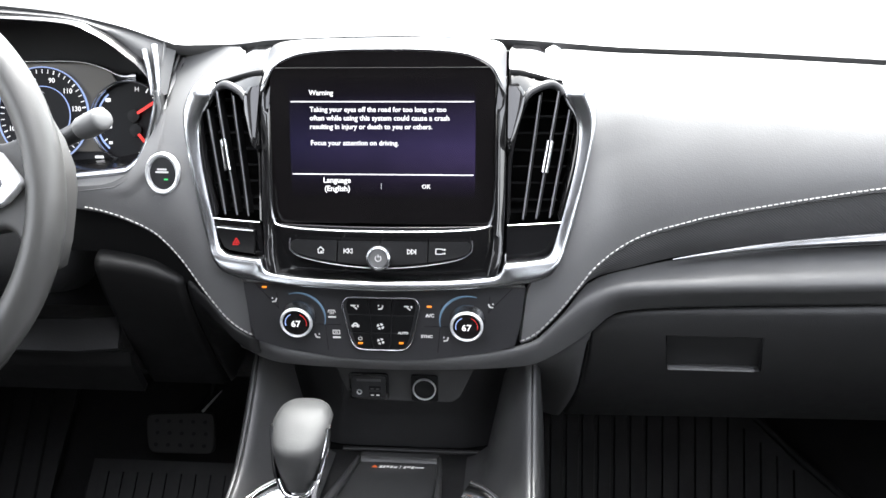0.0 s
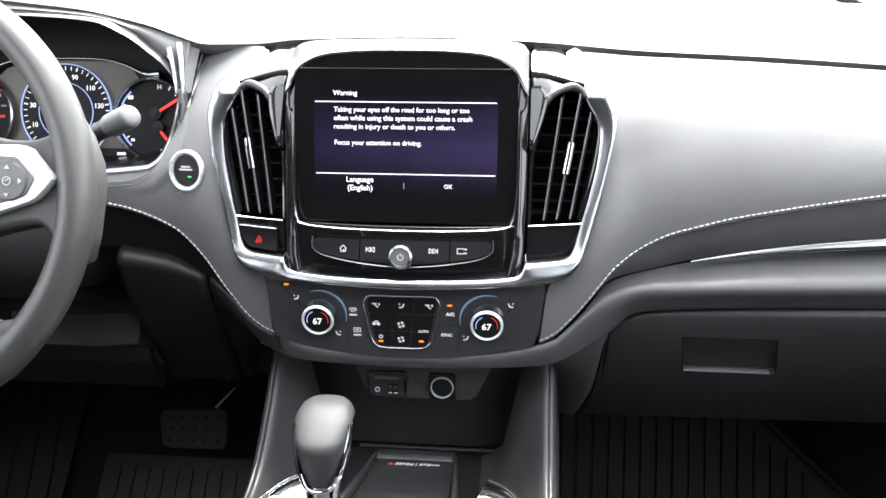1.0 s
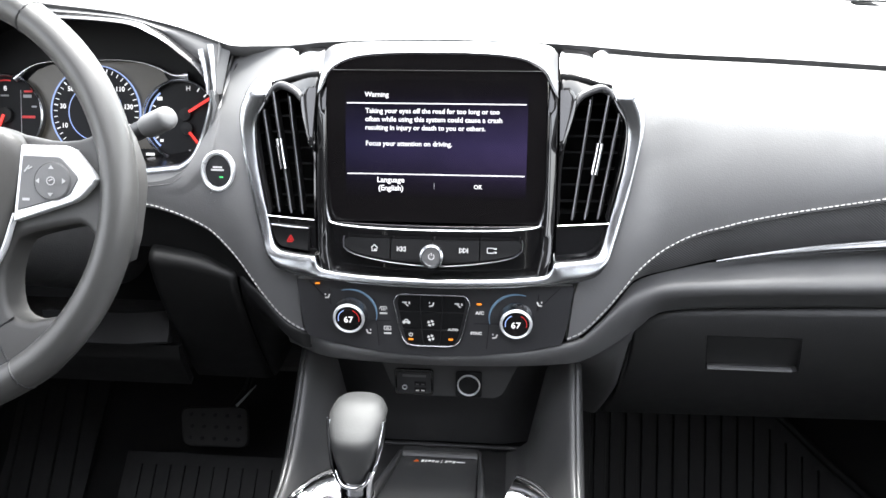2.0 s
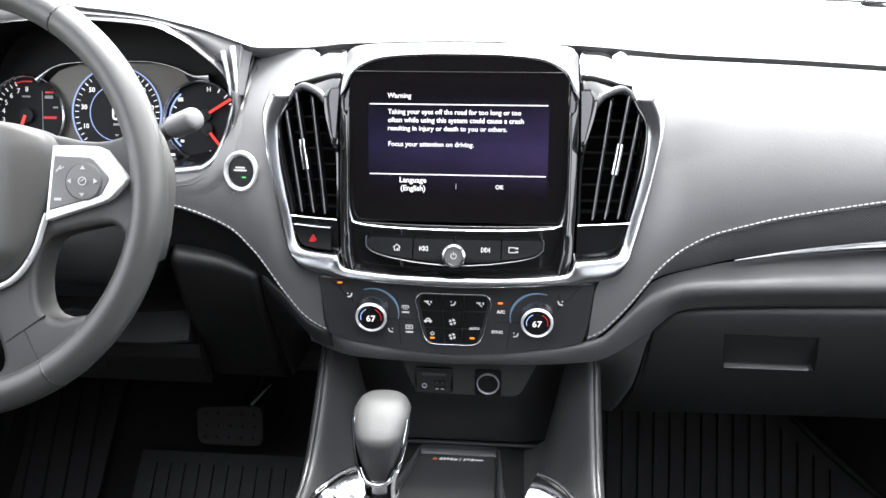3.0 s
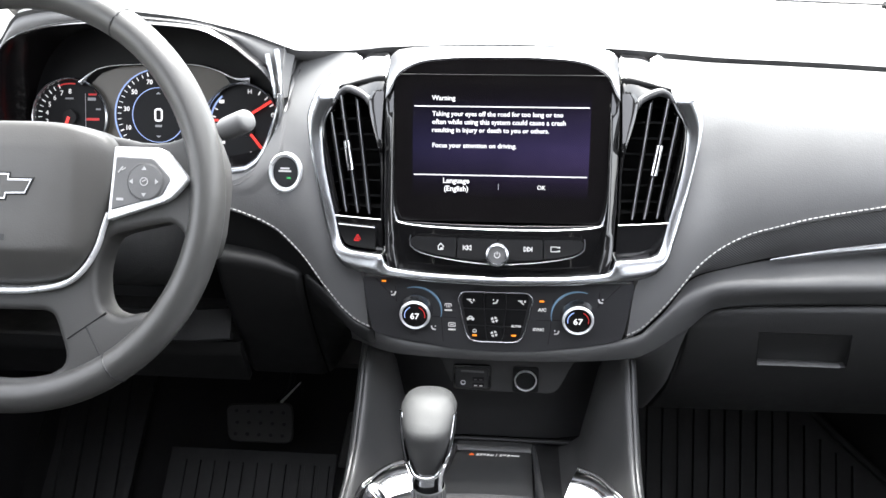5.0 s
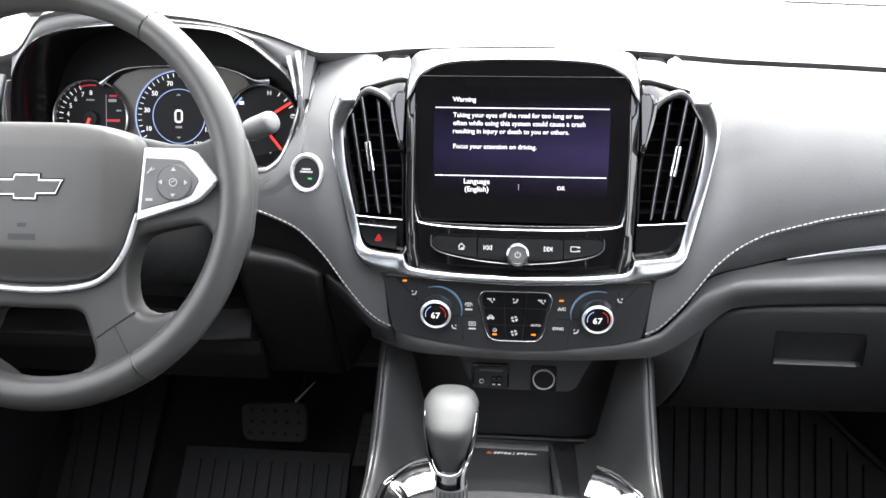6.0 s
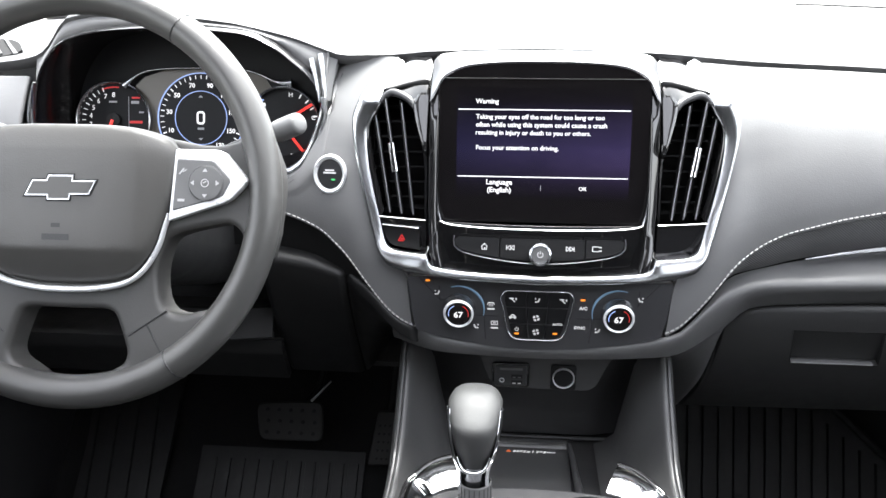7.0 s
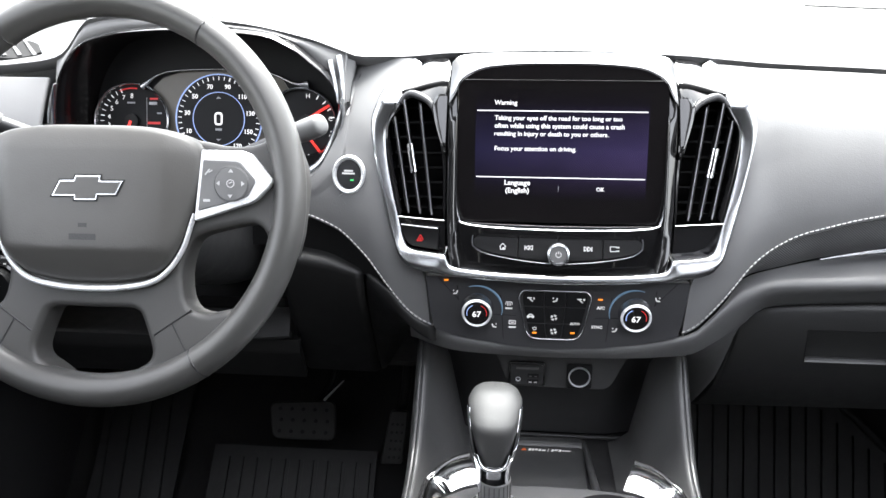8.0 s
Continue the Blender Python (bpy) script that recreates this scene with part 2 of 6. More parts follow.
def plate(name, outline, m, mat, parent=None, depth=0.002, bevel=0.0004, label="", seg=2):
    """A flat plate: outline in its own plane, its face at the pose m looking along local z."""
    bm = bmesh.new()
    vs = [bm.verts.new(m @ Vector((x, y, 0))) for x, y in outline]
    f = bm.faces.new(vs)
    back = bmesh.ops.extrude_face_region(bm, geom=[f])
    move = m.to_3x3() @ Vector((0, 0, -depth))
    bmesh.ops.translate(bm, vec=move, verts=[v for v in back["geom"] if isinstance(v, bmesh.types.BMVert)])
    bmesh.ops.recalc_face_normals(bm, faces=bm.faces)
    return finish(part(name, bm, mat, parent, label), bevel=bevel, seg=seg, smooth=bevel > 0)


def pillow(name, outline, m, mat, parent, depth, radius, label=""):
    """A plate whose front edge is rolled over with a wide radius."""
    bm = bmesh.new()
    loops = []
    for d, h in [(0.0, -depth), (0.0, -radius)] + [(radius * (1 - math.cos(a)), -radius * (1 - math.sin(a))) for a in np.linspace(0.25, math.pi / 2, 6)]:
        loops.append([bm.verts.new(m @ Vector((x, y, h))) for x, y in (inset(outline, d) if d else outline)])
    n = len(outline)
    for a, b in zip(loops, loops[1:]):
        for i in range(n):
            j = (i + 1) % n
            bm.faces.new((a[i], a[j], b[j], b[i]))
    flat = [Vector(q) for q in inset(outline, radius)]
    spots, _, tris, origin, _, _ = delaunay_2d_cdt(flat, [], [list(range(n))], 1, 1e-7)
    cap = [loops[-1][o[0]] if o else bm.verts.new(m @ Vector((*q, 0))) for q, o in zip(spots, origin)]
    for tri in tris:
        bm.faces.new([cap[k] for k in tri])
    bmesh.ops.recalc_face_normals(bm, faces=bm.faces)
    return finish(part(name, bm, mat, parent, label), angle=60)


def marks(name, shapes, m, mat, parent, depth=0.0003, label=""):
    """Several small flat shapes of one printed sign in one mesh."""
    bm = bmesh.new()
    for outline in shapes:
        front = [bm.verts.new(m @ Vector((x, y, 0))) for x, y in outline]
        back = [bm.verts.new(m @ Vector((x, y, -depth))) for x, y in outline]
        bm.faces.new(front)
        for i in range(len(front)):
            j = (i + 1) % len(front)
            bm.faces.new((front[i], back[i], back[j], front[j]))
    bmesh.ops.recalc_face_normals(bm, faces=bm.faces)
    return part(name, bm, mat, parent, label)


def lathe(name, profile, m, mat, parent=None, n=32, label="", bevel=0.0):
    """A turned part: profile of (radius, height) along local z."""
    rows = []
    for r, h in profile:
        rows.append([m @ Vector((r * math.cos(2 * math.pi * k / n), r * math.sin(2 * math.pi * k / n), h)) for k in range(n)])
    return sheet(name, rows, mat, parent, label, closed=True, bevel=bevel, angle=35)


def sweep(name, path, size, mat, parent=None, closed=False, n=10, face=(0, -1, 0), label="", cap=True):
    """A bar along a path: size(t) gives its half width and half height (across, and towards face)."""
    path = [Vector(p) for p in path]
    face = Vector(face)
    rows, count = [], len(path)
    for i, p in enumerate(path):
        a = path[(i - 1) % count] if closed or i > 0 else p
        b = path[(i + 1) % count] if closed or i < count - 1 else p
        d = (b - a).normalized()
        side = d.cross(face).normalized()
        up = side.cross(d).normalized()
        w, h = size(i / max(1, count - 1)) if callable(size) else size
        rows.append([p + side * w * math.cos(2 * math.pi * k / n) + up * h * math.sin(2 * math.pi * k / n) for k in range(n)])
    if closed:
        rows.append(rows[0])
    bm = bmesh.new()
    grid = [[bm.verts.new(v) for v in r] for r in rows]
    for i in range(len(grid) - 1):
        for j in range(n):
            k = (j + 1) % n
            bm.faces.new((grid[i][j], grid[i][k], grid[i + 1][k], grid[i + 1][j]))
    if cap and not closed:
        bm.faces.new(grid[0])
        bm.faces.new(grid[-1][::-1])
    bmesh.ops.remove_doubles(bm, verts=bm.verts, dist=1e-6)
    bmesh.ops.recalc_face_normals(bm, faces=bm.faces)
    return finish(part(name, bm, mat, parent, label), angle=50)


def rounded(w, h, r, n=5):
    """The outline of a rounded rectangle about its middle."""
    out = []
    for cx, cy, a in ((w / 2 - r, h / 2 - r, 0), (-w / 2 + r, h / 2 - r, 90), (-w / 2 + r, -h / 2 + r, 180), (w / 2 - r, -h / 2 + r, 270)):
        for k in range(n + 1):
            b = radians(a + 90 * k / n)
            out.append((cx + r * math.cos(b), cy + r * math.sin(b)))
    return out


def box(w, h, x=0.0, y=0.0):
    return [(x - w / 2, y - h / 2), (x + w / 2, y - h / 2), (x + w / 2, y + h / 2), (x - w / 2, y + h / 2)]


def inset(outline, d):
    """The outline drawn in by d all round."""
    n, out = len(outline), []
    area = sum(outline[i - 1][0] * outline[i][1] - outline[i][0] * outline[i - 1][1] for i in range(n))
    turn = 1 if area > 0 else -1
    for i in range(n):
        p, a, b = Vector(outline[i]), Vector(outline[i - 1]), Vector(outline[(i + 1) % n])
        u, v = (p - a).normalized(), (b - p).normalized()
        nu, nv = Vector((-u.y, u.x)) * turn, Vector((-v.y, v.x)) * turn
        m = (nu + nv).normalized()
        out.append(tuple(p + m * (d / max(0.4, m.dot(nu)))))
    return out


def disc(r, x=0.0, y=0.0, n=20):
    return [(x + r * math.cos(2 * math.pi * k / n), y + r * math.sin(2 * math.pi * k / n)) for k in range(n)]


def arc(r0, r1, a0, a1, x=0.0, y=0.0, n=14):
    """A flat ring piece; angles in degrees clockwise from the top."""
    pts = [(x + r1 * math.sin(radians(a0 + (a1 - a0) * k / n)), y + r1 * math.cos(radians(a0 + (a1 - a0) * k / n))) for k in range(n + 1)]
    return pts + [(x + r0 * math.sin(radians(a1 + (a0 - a1) * k / n)), y + r0 * math.cos(radians(a1 + (a0 - a1) * k / n))) for k in range(n + 1)]


def stroke(a, b, w):
    a, b = Vector(a), Vector(b)
    d = (b - a).normalized() * w / 2
    s = Vector((-d.y, d.x))
    return [tuple(a - s), tuple(b - s), tuple(b + s), tuple(a + s)]


def writing(name, words, m, mat, parent, width=0.0, height=0.0, bold=0.0, label=""):
    """Words in the built-in font, their middle at the pose m, scaled to a width or a height of capitals."""
    cu = bpy.data.curves.new(name, "FONT")
    cu.body, cu.align_x, cu.align_y, cu.extrude, cu.offset, cu.resolution_u = words, "CENTER", "CENTER", 0.004, bold, 2
    tmp = new(name, cu)
    dg = bpy.context.evaluated_depsgraph_get()
    data = bpy.data.meshes.new_from_object(tmp.evaluated_get(dg))
    bpy.data.objects.remove(tmp)
    xs, ys = [v.co.x for v in data.vertices], [v.co.y for v in data.vertices]
    s = width / (max(xs) - min(xs)) if width else height / (max(ys) - min(ys))
    mid = Vector(((max(xs) + min(xs)) / 2, (max(ys) + min(ys)) / 2, 0))
    data.transform(m @ Matrix.Scale(s, 4) @ Matrix.Translation(-mid))
    data.materials.clear()
    return part(name, data, mat, parent, label)


# ---- depth of the surfaces, from the middle of the screen towards the windscreen ----
stack_mid = lerp([(0.55, -0.05), (0.628, -0.047), (0.65, -0.044), (0.665, -0.036), (0.69, -0.028), (0.80, -0.003), (0.829, 0.006), (0.846, 0.024), (0.87, 0.05)])


def stack(x, z):
    return stack_mid(z) + 0.8 * x * x + max(0.0, z - 0.812) * 9 * max(0.0, abs(x) - 0.12) * 2


def on_stack(x, z, out=0.0, tilt=12):
    return pose(x, stack(x, z) - out, z, 90 - tilt)


climate_mid = lerp([(0.54, -0.048), (0.558, -0.046), (0.58, -0.043), (0.618, -0.039), (0.64, -0.036)])


def climate(x, z):
    return climate_mid(z) + 0.3 * x * x


def on_climate(x, z, out=0.0):
    return pose(x, climate(x, z) - out, z, 90 + 5)


stitch_z = lerp([(0.131, 0.5688), (0.1399, 0.5715), (0.1483, 0.5758), (0.162, 0.5884), (0.1755, 0.6033), (0.189, 0.6202), (0.2027, 0.6364), (0.2169, 0.6477), (0.231, 0.6567), (0.245, 0.6638), (0.2589, 0.6694), (0.2864, 0.677), (0.3137, 0.6842), (0.3675, 0.6949), (0.4036, 0.7014), (0.472, 0.7125), (0.80, 0.752)])
stitch_y = lerp([(0.131, -0.037), (0.182, -0.022), (0.229, -0.001), (0.264, 0.006), (0.35, 0.012), (0.8, 0.02)])
stitch_z_left = lerp([(0.130, 0.5690), (0.134, 0.5697), (0.1433, 0.5727), (0.1589, 0.5825), (0.1742, 0.5986), (0.1898, 0.6169), (0.206, 0.6356), (0.2225, 0.6503), (0.2383, 0.6629), (0.2542, 0.6702), (0.2698, 0.6762), (0.2854, 0.6810), (0.3011, 0.6847), (0.35, 0.690), (0.8, 0.696)])


# ---- the setting: ground, floor pan, shell of the cabin ----
def block(name, a, b, mat, label, category, kind="structure"):
    bm = bmesh.new()
    bmesh.ops.create_cube(bm, size=1)
    for v in bm.verts:
        v.co = Vector([(a[i] + b[i]) / 2 + v.co[i] * (b[i] - a[i]) for i in range(3)])
    return tagged(finish(part(name, bm, mat), bevel=0.004, smooth=False), label, category, kind=kind)


def setting():
    n = 24
    rows = [[(-400 + 800 * i / n, -400 + 800 * j / n, -0.62) for i in range(n + 1)] for j in range(n + 1)]
    tagged(sheet("ground", rows, concrete), "pale concrete ground outside the car", "ground", kind="structure")
    # floor pan: flat, then rising as the toe board to the firewall
    prof = [(-2.3, 0.0), (-1.2, 0.0), (-0.3, 0.0), (0.08, 0.0), (0.16, 0.015), (0.30, 0.15), (0.42, 0.27), (0.47, 0.34), (0.48, 0.62), (0.48, 0.80)]
    rows = []
    for y, z in prof:
        rows.append([(x, y + max(0.0, 0.405 - 0.42 * (0.28 - z) - 0.15 - z) * (1 if x > 0.12 and 0.01 < z < 0.275 else 0), z + 0.004 * noise.noise((x * 9, y * 9, 0))) for x in np.linspace(-0.80, 0.80, 33)])
    tagged(sheet("floor", rows, carpet, thick=0.02, angle=80), "charcoal carpet floor rising to the toe board", "floor", kind="structure")
    # sides, below the windows
    for name, s in (("wall_left", -1), ("wall_right", 1)):
        block(name, (min(s * 0.78, s * 0.86), -2.3, 0), (max(s * 0.78, s * 0.86), 0.75, 0.80), trim_grey, "dark plastic door trim below the window", "door trim")
    # unseen rear wall, closed to the roof to keep reflections dark
    block("wall_rear", (-0.78, -2.4, 0), (0.78, -2.3, 1.25), trim_grey, "unseen dark rear cabin wall closed up to the roof", "wall")
    # unseen roof, left open over the front seats to let in light from above
    roof_z = lambda x, y: float(np.interp(y, (-2.36, -2.0, -1.2, -0.5, -0.10), (1.20, 1.33, 1.38, 1.37, 1.32))) - 0.10 * (abs(x) / 0.72) ** 4
    xs = [-0.72, -0.66, -0.58, -0.50, -0.44, -0.3, -0.15, 0, 0.15, 0.3, 0.44, 0.50, 0.58, 0.66, 0.72]
    ys = [-2.36, -2.2, -2.0, -1.6, -1.3, -1.0, -0.8, -0.6, -0.4, -0.28, -0.18, -0.10]
    bm = bmesh.new()
    grid = [[bm.verts.new((x, y, roof_z(x, y))) for x in xs] for y in ys]
    for i in range(len(ys) - 1):
        for j in range(len(xs) - 1):
            if -1.0 <= ys[i] and ys[i + 1] <= -0.18 and abs(xs[j] + xs[j + 1]) / 2 < 0.44:
                continue
            bm.faces.new((grid[i][j + 1], grid[i][j], grid[i + 1][j], grid[i + 1][j + 1]))
    tagged(finish(part("ceiling", bm, headliner), thick=0.03), "dark grey cloth headliner with an opening over the front seats", "ceiling", kind="structure")
    for name, s in (("pillar_left", -1), ("pillar_right", 1)):
        path = spline([(s * 0.80, 0.66, 0.78), (s * 0.77, 0.30, 1.03), (s * 0.71, -0.12, 1.24)], 6)
        tagged(sweep(name, path, (0.035, 0.025), headliner, face=(s, 0, 0.3)), "grey windscreen pillar", "pillar", kind="structure")
    for name, s in (("pillar_mid_left", -1), ("pillar_mid_right", 1)):
        path = [(s * 0.81, -0.95, 0.78), (s * 0.77, -0.98, 1.0), (s * 0.70, -1.0, 1.26)]
        tagged(sweep(name, path, (0.06, 0.02), headliner, face=(s, 0, 0)), "grey door pillar", "pillar", kind="structure")
    for name, s in (("pillar_rear_left", -1), ("pillar_rear_right", 1)):
        path = [(s * 0.80, -2.28, 0.78), (s * 0.76, -2.3, 1.0), (s * 0.69, -2.32, 1.22)]
        tagged(sweep(name, path, (0.12, 0.03), headliner, face=(s, 0, 0)), "grey rear pillar", "pillar", kind="structure")
    # unseen flanks added behind the doors to keep light out of the rear
    for name, s in (("flank_blocker_left", -1), ("flank_blocker_right", 1)):
        block(name, (min(s * 0.74, s * 0.80), -2.3, 0.80), (max(s * 0.74, s * 0.80), -1.25, 1.30), trim_grey, "unseen dark flank added to block light behind the front doors", "wall")
    # windscreen
    w = thing("windscreen", (0, 0.6, 0.9), "clear curved windscreen over the dashboard", "windscreen", "structure")
    rows = []
    for k in range(7):
        t = k / 6
        rows.append([(x * (0.80 - 0.09 * t) / 0.8, 0.70 - 0.80 * t - 0.10 * (x / 0.8) ** 2 * (1 - t), 0.84 + 0.47 * t + 0.03 * math.sin(math.pi * t)) for x in np.linspace(-0.8, 0.8, 17)])
    pane = sheet("pane", rows, clear_glass, w)
    pane.visible_shadow = False
    # black cowl and the bonnet beyond it
    rows = [[(x, y - 0.12 * (x / 0.8) ** 2, z) for x in np.linspace(-0.85, 0.85, 17)] for y, z in ((0.68, 0.835), (0.74, 0.845), (0.80, 0.845))]
    tagged(sheet("cowl", rows, dark, thick=0.01), "black plastic cowl below the windscreen", "cowl", kind="structure")
    rows = [[(x, y - 0.14 * (x / 0.8) ** 2, z - 0.05 * (x / 0.85) ** 4) for x in np.linspace(-0.85, 0.85, 17)] for y, z in ((0.81, 0.85), (1.1, 0.84), (1.5, 0.79), (1.75, 0.70), (1.8, 0.4))]
    tagged(sheet("bonnet", rows, silver, thick=0.01), "pale painted bonnet in front of the windscreen", "bonnet", kind="structure")

    w = thing("windscreen_wiper", (0.62, 0.72, 0.85), "black wiper parked at the foot of the windscreen", "wiper")
    sweep("blade", [(x, 0.728 - 0.09 * (x / 0.8) ** 2, 0.8965 - 0.0365 * x) for x in np.linspace(0.45, 0.84, 14)], (0.0022, 0.0030), dark, w, n=8)
    sweep("arm", spline([(0.70, 0.690, 0.8470), (0.66, 0.680, 0.862), (0.62, 0.674, 0.8740)], 4), (0.006, 0.004), dark, w, n=8)


setting()

# ---- the dashboard ----
top_z = lerp([(-0.80, 0.823), (-0.655, 0.8345), (-0.605, 0.840), (-0.58, 0.846), (-0.56, 0.8590), (-0.5463, 0.8756), (-0.534, 0.8870), (-0.495, 0.893), (-0.45, 0.893), (-0.39, 0.888), (-0.343, 0.8825), (-0.311, 0.8760), (-0.279, 0.8680), (-0.2474, 0.8560), (-0.222, 0.8475), (-0.173, 0.8470), (-0.12, 0.8535),
              (0.0, 0.8565), (0.12, 0.8525), (0.172, 0.8465), (0.232, 0.8408), (0.346, 0.8352), (0.494, 0.8260), (0.80, 0.8075)])
top_y = lerp([(-0.8, 0.10), (-0.60, 0.088), (-0.54, 0.074), (-0.30, 0.074), (-0.25, 0.082), (-0.17, 0.10), (-0.12, 0.075), (0.12, 0.075), (0.17, 0.10), (0.25, 0.115), (0.5, 0.125), (0.8, 0.12)])
pad_top = lerp([(0.10, 0.843), (0.172, 0.8390), (0.232, 0.8335), (0.346, 0.8280), (0.494, 0.8190), (0.80, 0.8005)])


def pad_y(x, z):
    """Face of the padded panels: upright above the seam, leaning back to the top."""
    x = abs(x)
    low, high = stitch_z(max(x, 0.131)), pad_top(x)
    s = min(1.0, max(0.0, (z - low) / (high - low)))
    back = 0.098 if x < 0.17 else float(np.interp(x, (0.17, 0.25, 0.5), (0.098, 0.112, 0.12)))
    y0 = stitch_y(x) + 0.004
    return y0 + (back - y0) * (0.12 * s + 0.88 * s ** 2.15)


def glove_y(z):
    """Depth of the glove box door and the cheek beside it."""
    return 0.025 - 0.35 * (z - 0.552) + 1.9 * max(0.0, 0.552 - z) ** 2 + 1.6 * max(0.0, z - 0.552) ** 2


def dashboard():
    d = thing("dashboard", (0, 0.25, 0.45), "black padded dashboard with pale stitching and satin trim", "dashboard")
    # top, with the hump of the instrument hood, running to the windscreen
    xs = list(np.linspace(-0.78, -0.2, 60)) + list(np.linspace(-0.19, 0.78, 50))
    rows = []
    lip = [(x, top_y(x) + 0.012, top_z(x) - 0.014) for x in xs]
    lip2 = [(x, top_y(x) + 0.004, top_z(x) - 0.009) for x in xs]
    edge = [(x, top_y(x), top_z(x) - 0.002) for x in xs]
    edge2 = [(x, top_y(x) + 0.006, top_z(x) + 0.001) for x in xs]
    rows = [lip, lip2, edge, edge2]
    for t in (0.06, 0.15, 0.3, 0.45, 0.6, 0.8, 1.0):
        k = min(1.0, t * 1.6)
        k = k * k * (3 - 2 * k)
        rows.append([(x, top_y(x) + (0.62 - 0.10 * (x / 0.8) ** 2 - top_y(x)) * t, (top_z(x) + 0.002) * (1 - k) + k * (0.880 - 0.02 * (x / 0.8) ** 2 + 0.012 * (1 - t))) for x in xs])
    sheet("top_pad", rows, soft, d, "soft black dashboard top", thick=0.006, angle=50)
    # padded face on the passenger's side and beside the instruments
    hood_edge = lerp([(0.10, 0.843), (0.2330, 0.8430), (0.2348, 0.806), (0.2360, 0.793), (0.2416, 0.771), (0.2523, 0.7483), (0.2665, 0.7252), (0.2869, 0.7149), (0.30, 0.7125), (0.345, 0.710)])
    surround_edge = lerp([(0.56, 0.1335), (0.574, 0.1345), (0.600, 0.1370), (0.622, 0.1398), (0.634, 0.146), (0.641, 0.152), (0.650, 0.161), (0.662, 0.1695), (0.685, 0.1765), (0.724, 0.1865), (0.764, 0.1965), (0.786, 0.1975), (0.806, 0.1905), (0.819, 0.1840), (0.831, 0.1735), (0.843, 0.1610), (0.85, 0.155)])

    def padded_face(name, low, high, far, s):
        rows = []
        for k in range(41):
            t = k / 40
            z_at = lambda x, t=t: low(max(x, 0.131)) + 0.001 + (high(x) - low(max(x, 0.131)) - 0.001) * t
            a, b = 0.12, 0.22
            for _ in range(30):
                m = (a + b) / 2
                a, b = (m, b) if m < surround_edge(z_at(m)) else (a, m)
            row = []
            for u in np.linspace(0, 1, 110):
                x = a + (far - a) * float(u) ** (1.6 if far > 0.5 else 1.0)
                q = min(1.0, max(0.0, (x - a - 0.004) / 0.10))
                tuck = max(-0.004 * float(np.interp(z_at(a), (0.73, 0.77), (0, 1))), stack(a, z_at(a)) + max(0.0, z_at(a) - 0.805) * 0.9 - 0.0005 - pad_y(a, z_at(a))) * (1 - q * q * (3 - 2 * q))
                row.append((s * x, pad_y(x, z_at(x)) + tuck, z_at(x)))
            rows.append(row if s > 0 else row[::-1])
        sheet(name, rows, pad_skin, d, "grained grey-black padded face", thick=0.008, angle=170)

    padded_face("passenger_pad", stitch_z, pad_top, 0.78, 1)
    padded_face("driver_pad", stitch_z_left, hood_edge, 0.345, -1)
    columns("side_pad", -0.78, -0.592, lambda x: 0.62, lambda x: 0.821, lambda x, z: 0.03 + 0.06 * max(0, (z - 0.70) / 0.13) ** 2, pad_skin, d, nx=12, nz=14, bevel=0.003, label="grained black padded face")
    # knit inlay below the seam
    inlay_low = lerp([(0.17, 0.600), (0.19, 0.616), (0.205, 0.624), (0.233, 0.631), (0.284, 0.6405), (0.344, 0.651), (0.398, 0.658), (0.487, 0.666), (0.80, 0.69)])
    inlay_y = lerp([(0.17, -0.018), (0.19, -0.004), (0.204, 0.011), (0.24, 0.018), (0.29, 0.029), (0.8, 0.034)])

    def inlay(x, z):
        t = (z - inlay_low(x)) / max(0.004, stitch_z(x) - inlay_low(x))
        return inlay_y(x) * (1 - t) + (stitch_y(x) + 0.009) * t - 0.003 * math.sin(math.pi * min(1, max(0, t)))

    columns("knit_inlay", 0.17, 0.78, inlay_low, lambda x: max(stitch_z(x) - 0.0015, inlay_low(x) + 0.001), inlay, knit, d, nx=60, nz=6, thick=0.004, bevel=0.0, label="ribbed black knit inlay")
    # satin strip that tapers to a point
    path = [(x, inlay_y(x) - 0.0090, inlay_low(x) + 0.0012) for x in np.linspace(0.283, 0.78, 40)]
    sweep("trim_strip", path, lambda t: (0.0014 + 0.0056 * min(1, t * 2.4) ** 0.7, 0.0016 + 0.002 * min(1, t * 4)), satin, d, face=(0, -0.8, 0.6), label="satin chrome strip tapering to a point")
    # rolled shoulder, from under the climate controls out to the door
    t_z = even([(0, 0.556), (0.07, 0.5608), (0.10, 0.5650), (0.131, 0.5690), (0.1486, 0.5735), (0.162, 0.5845), (0.1771, 0.5985), (0.192, 0.6138), (0.2084, 0.6222), (0.2378, 0.6297), (0.2828, 0.6365), (0.344, 0.6445), (0.487, 0.655), (0.78, 0.677)])
    t_y = even([(0, -0.040), (0.13, -0.034), (0.165, -0.022), (0.19, -0.004), (0.204, 0.013), (0.24, 0.021), (0.29, 0.032), (0.8, 0.036)])
    c_z = even([(0, 0.5550), (0.07, 0.5580), (0.119, 0.5635), (0.1467, 0.5700), (0.1738, 0.5915), (0.2025, 0.6105), (0.2315, 0.6195), (0.2881, 0.6222), (0.4069, 0.6262), (0.478, 0.6290), (0.78, 0.640)])
    c_y = even([(0, -0.0475), (0.07, -0.047), (0.119, -0.0425), (0.1467, -0.0375), (0.1738, -0.0270), (0.2, -0.0180), (0.24, -0.0110), (0.3, -0.008), (0.8, -0.006)])
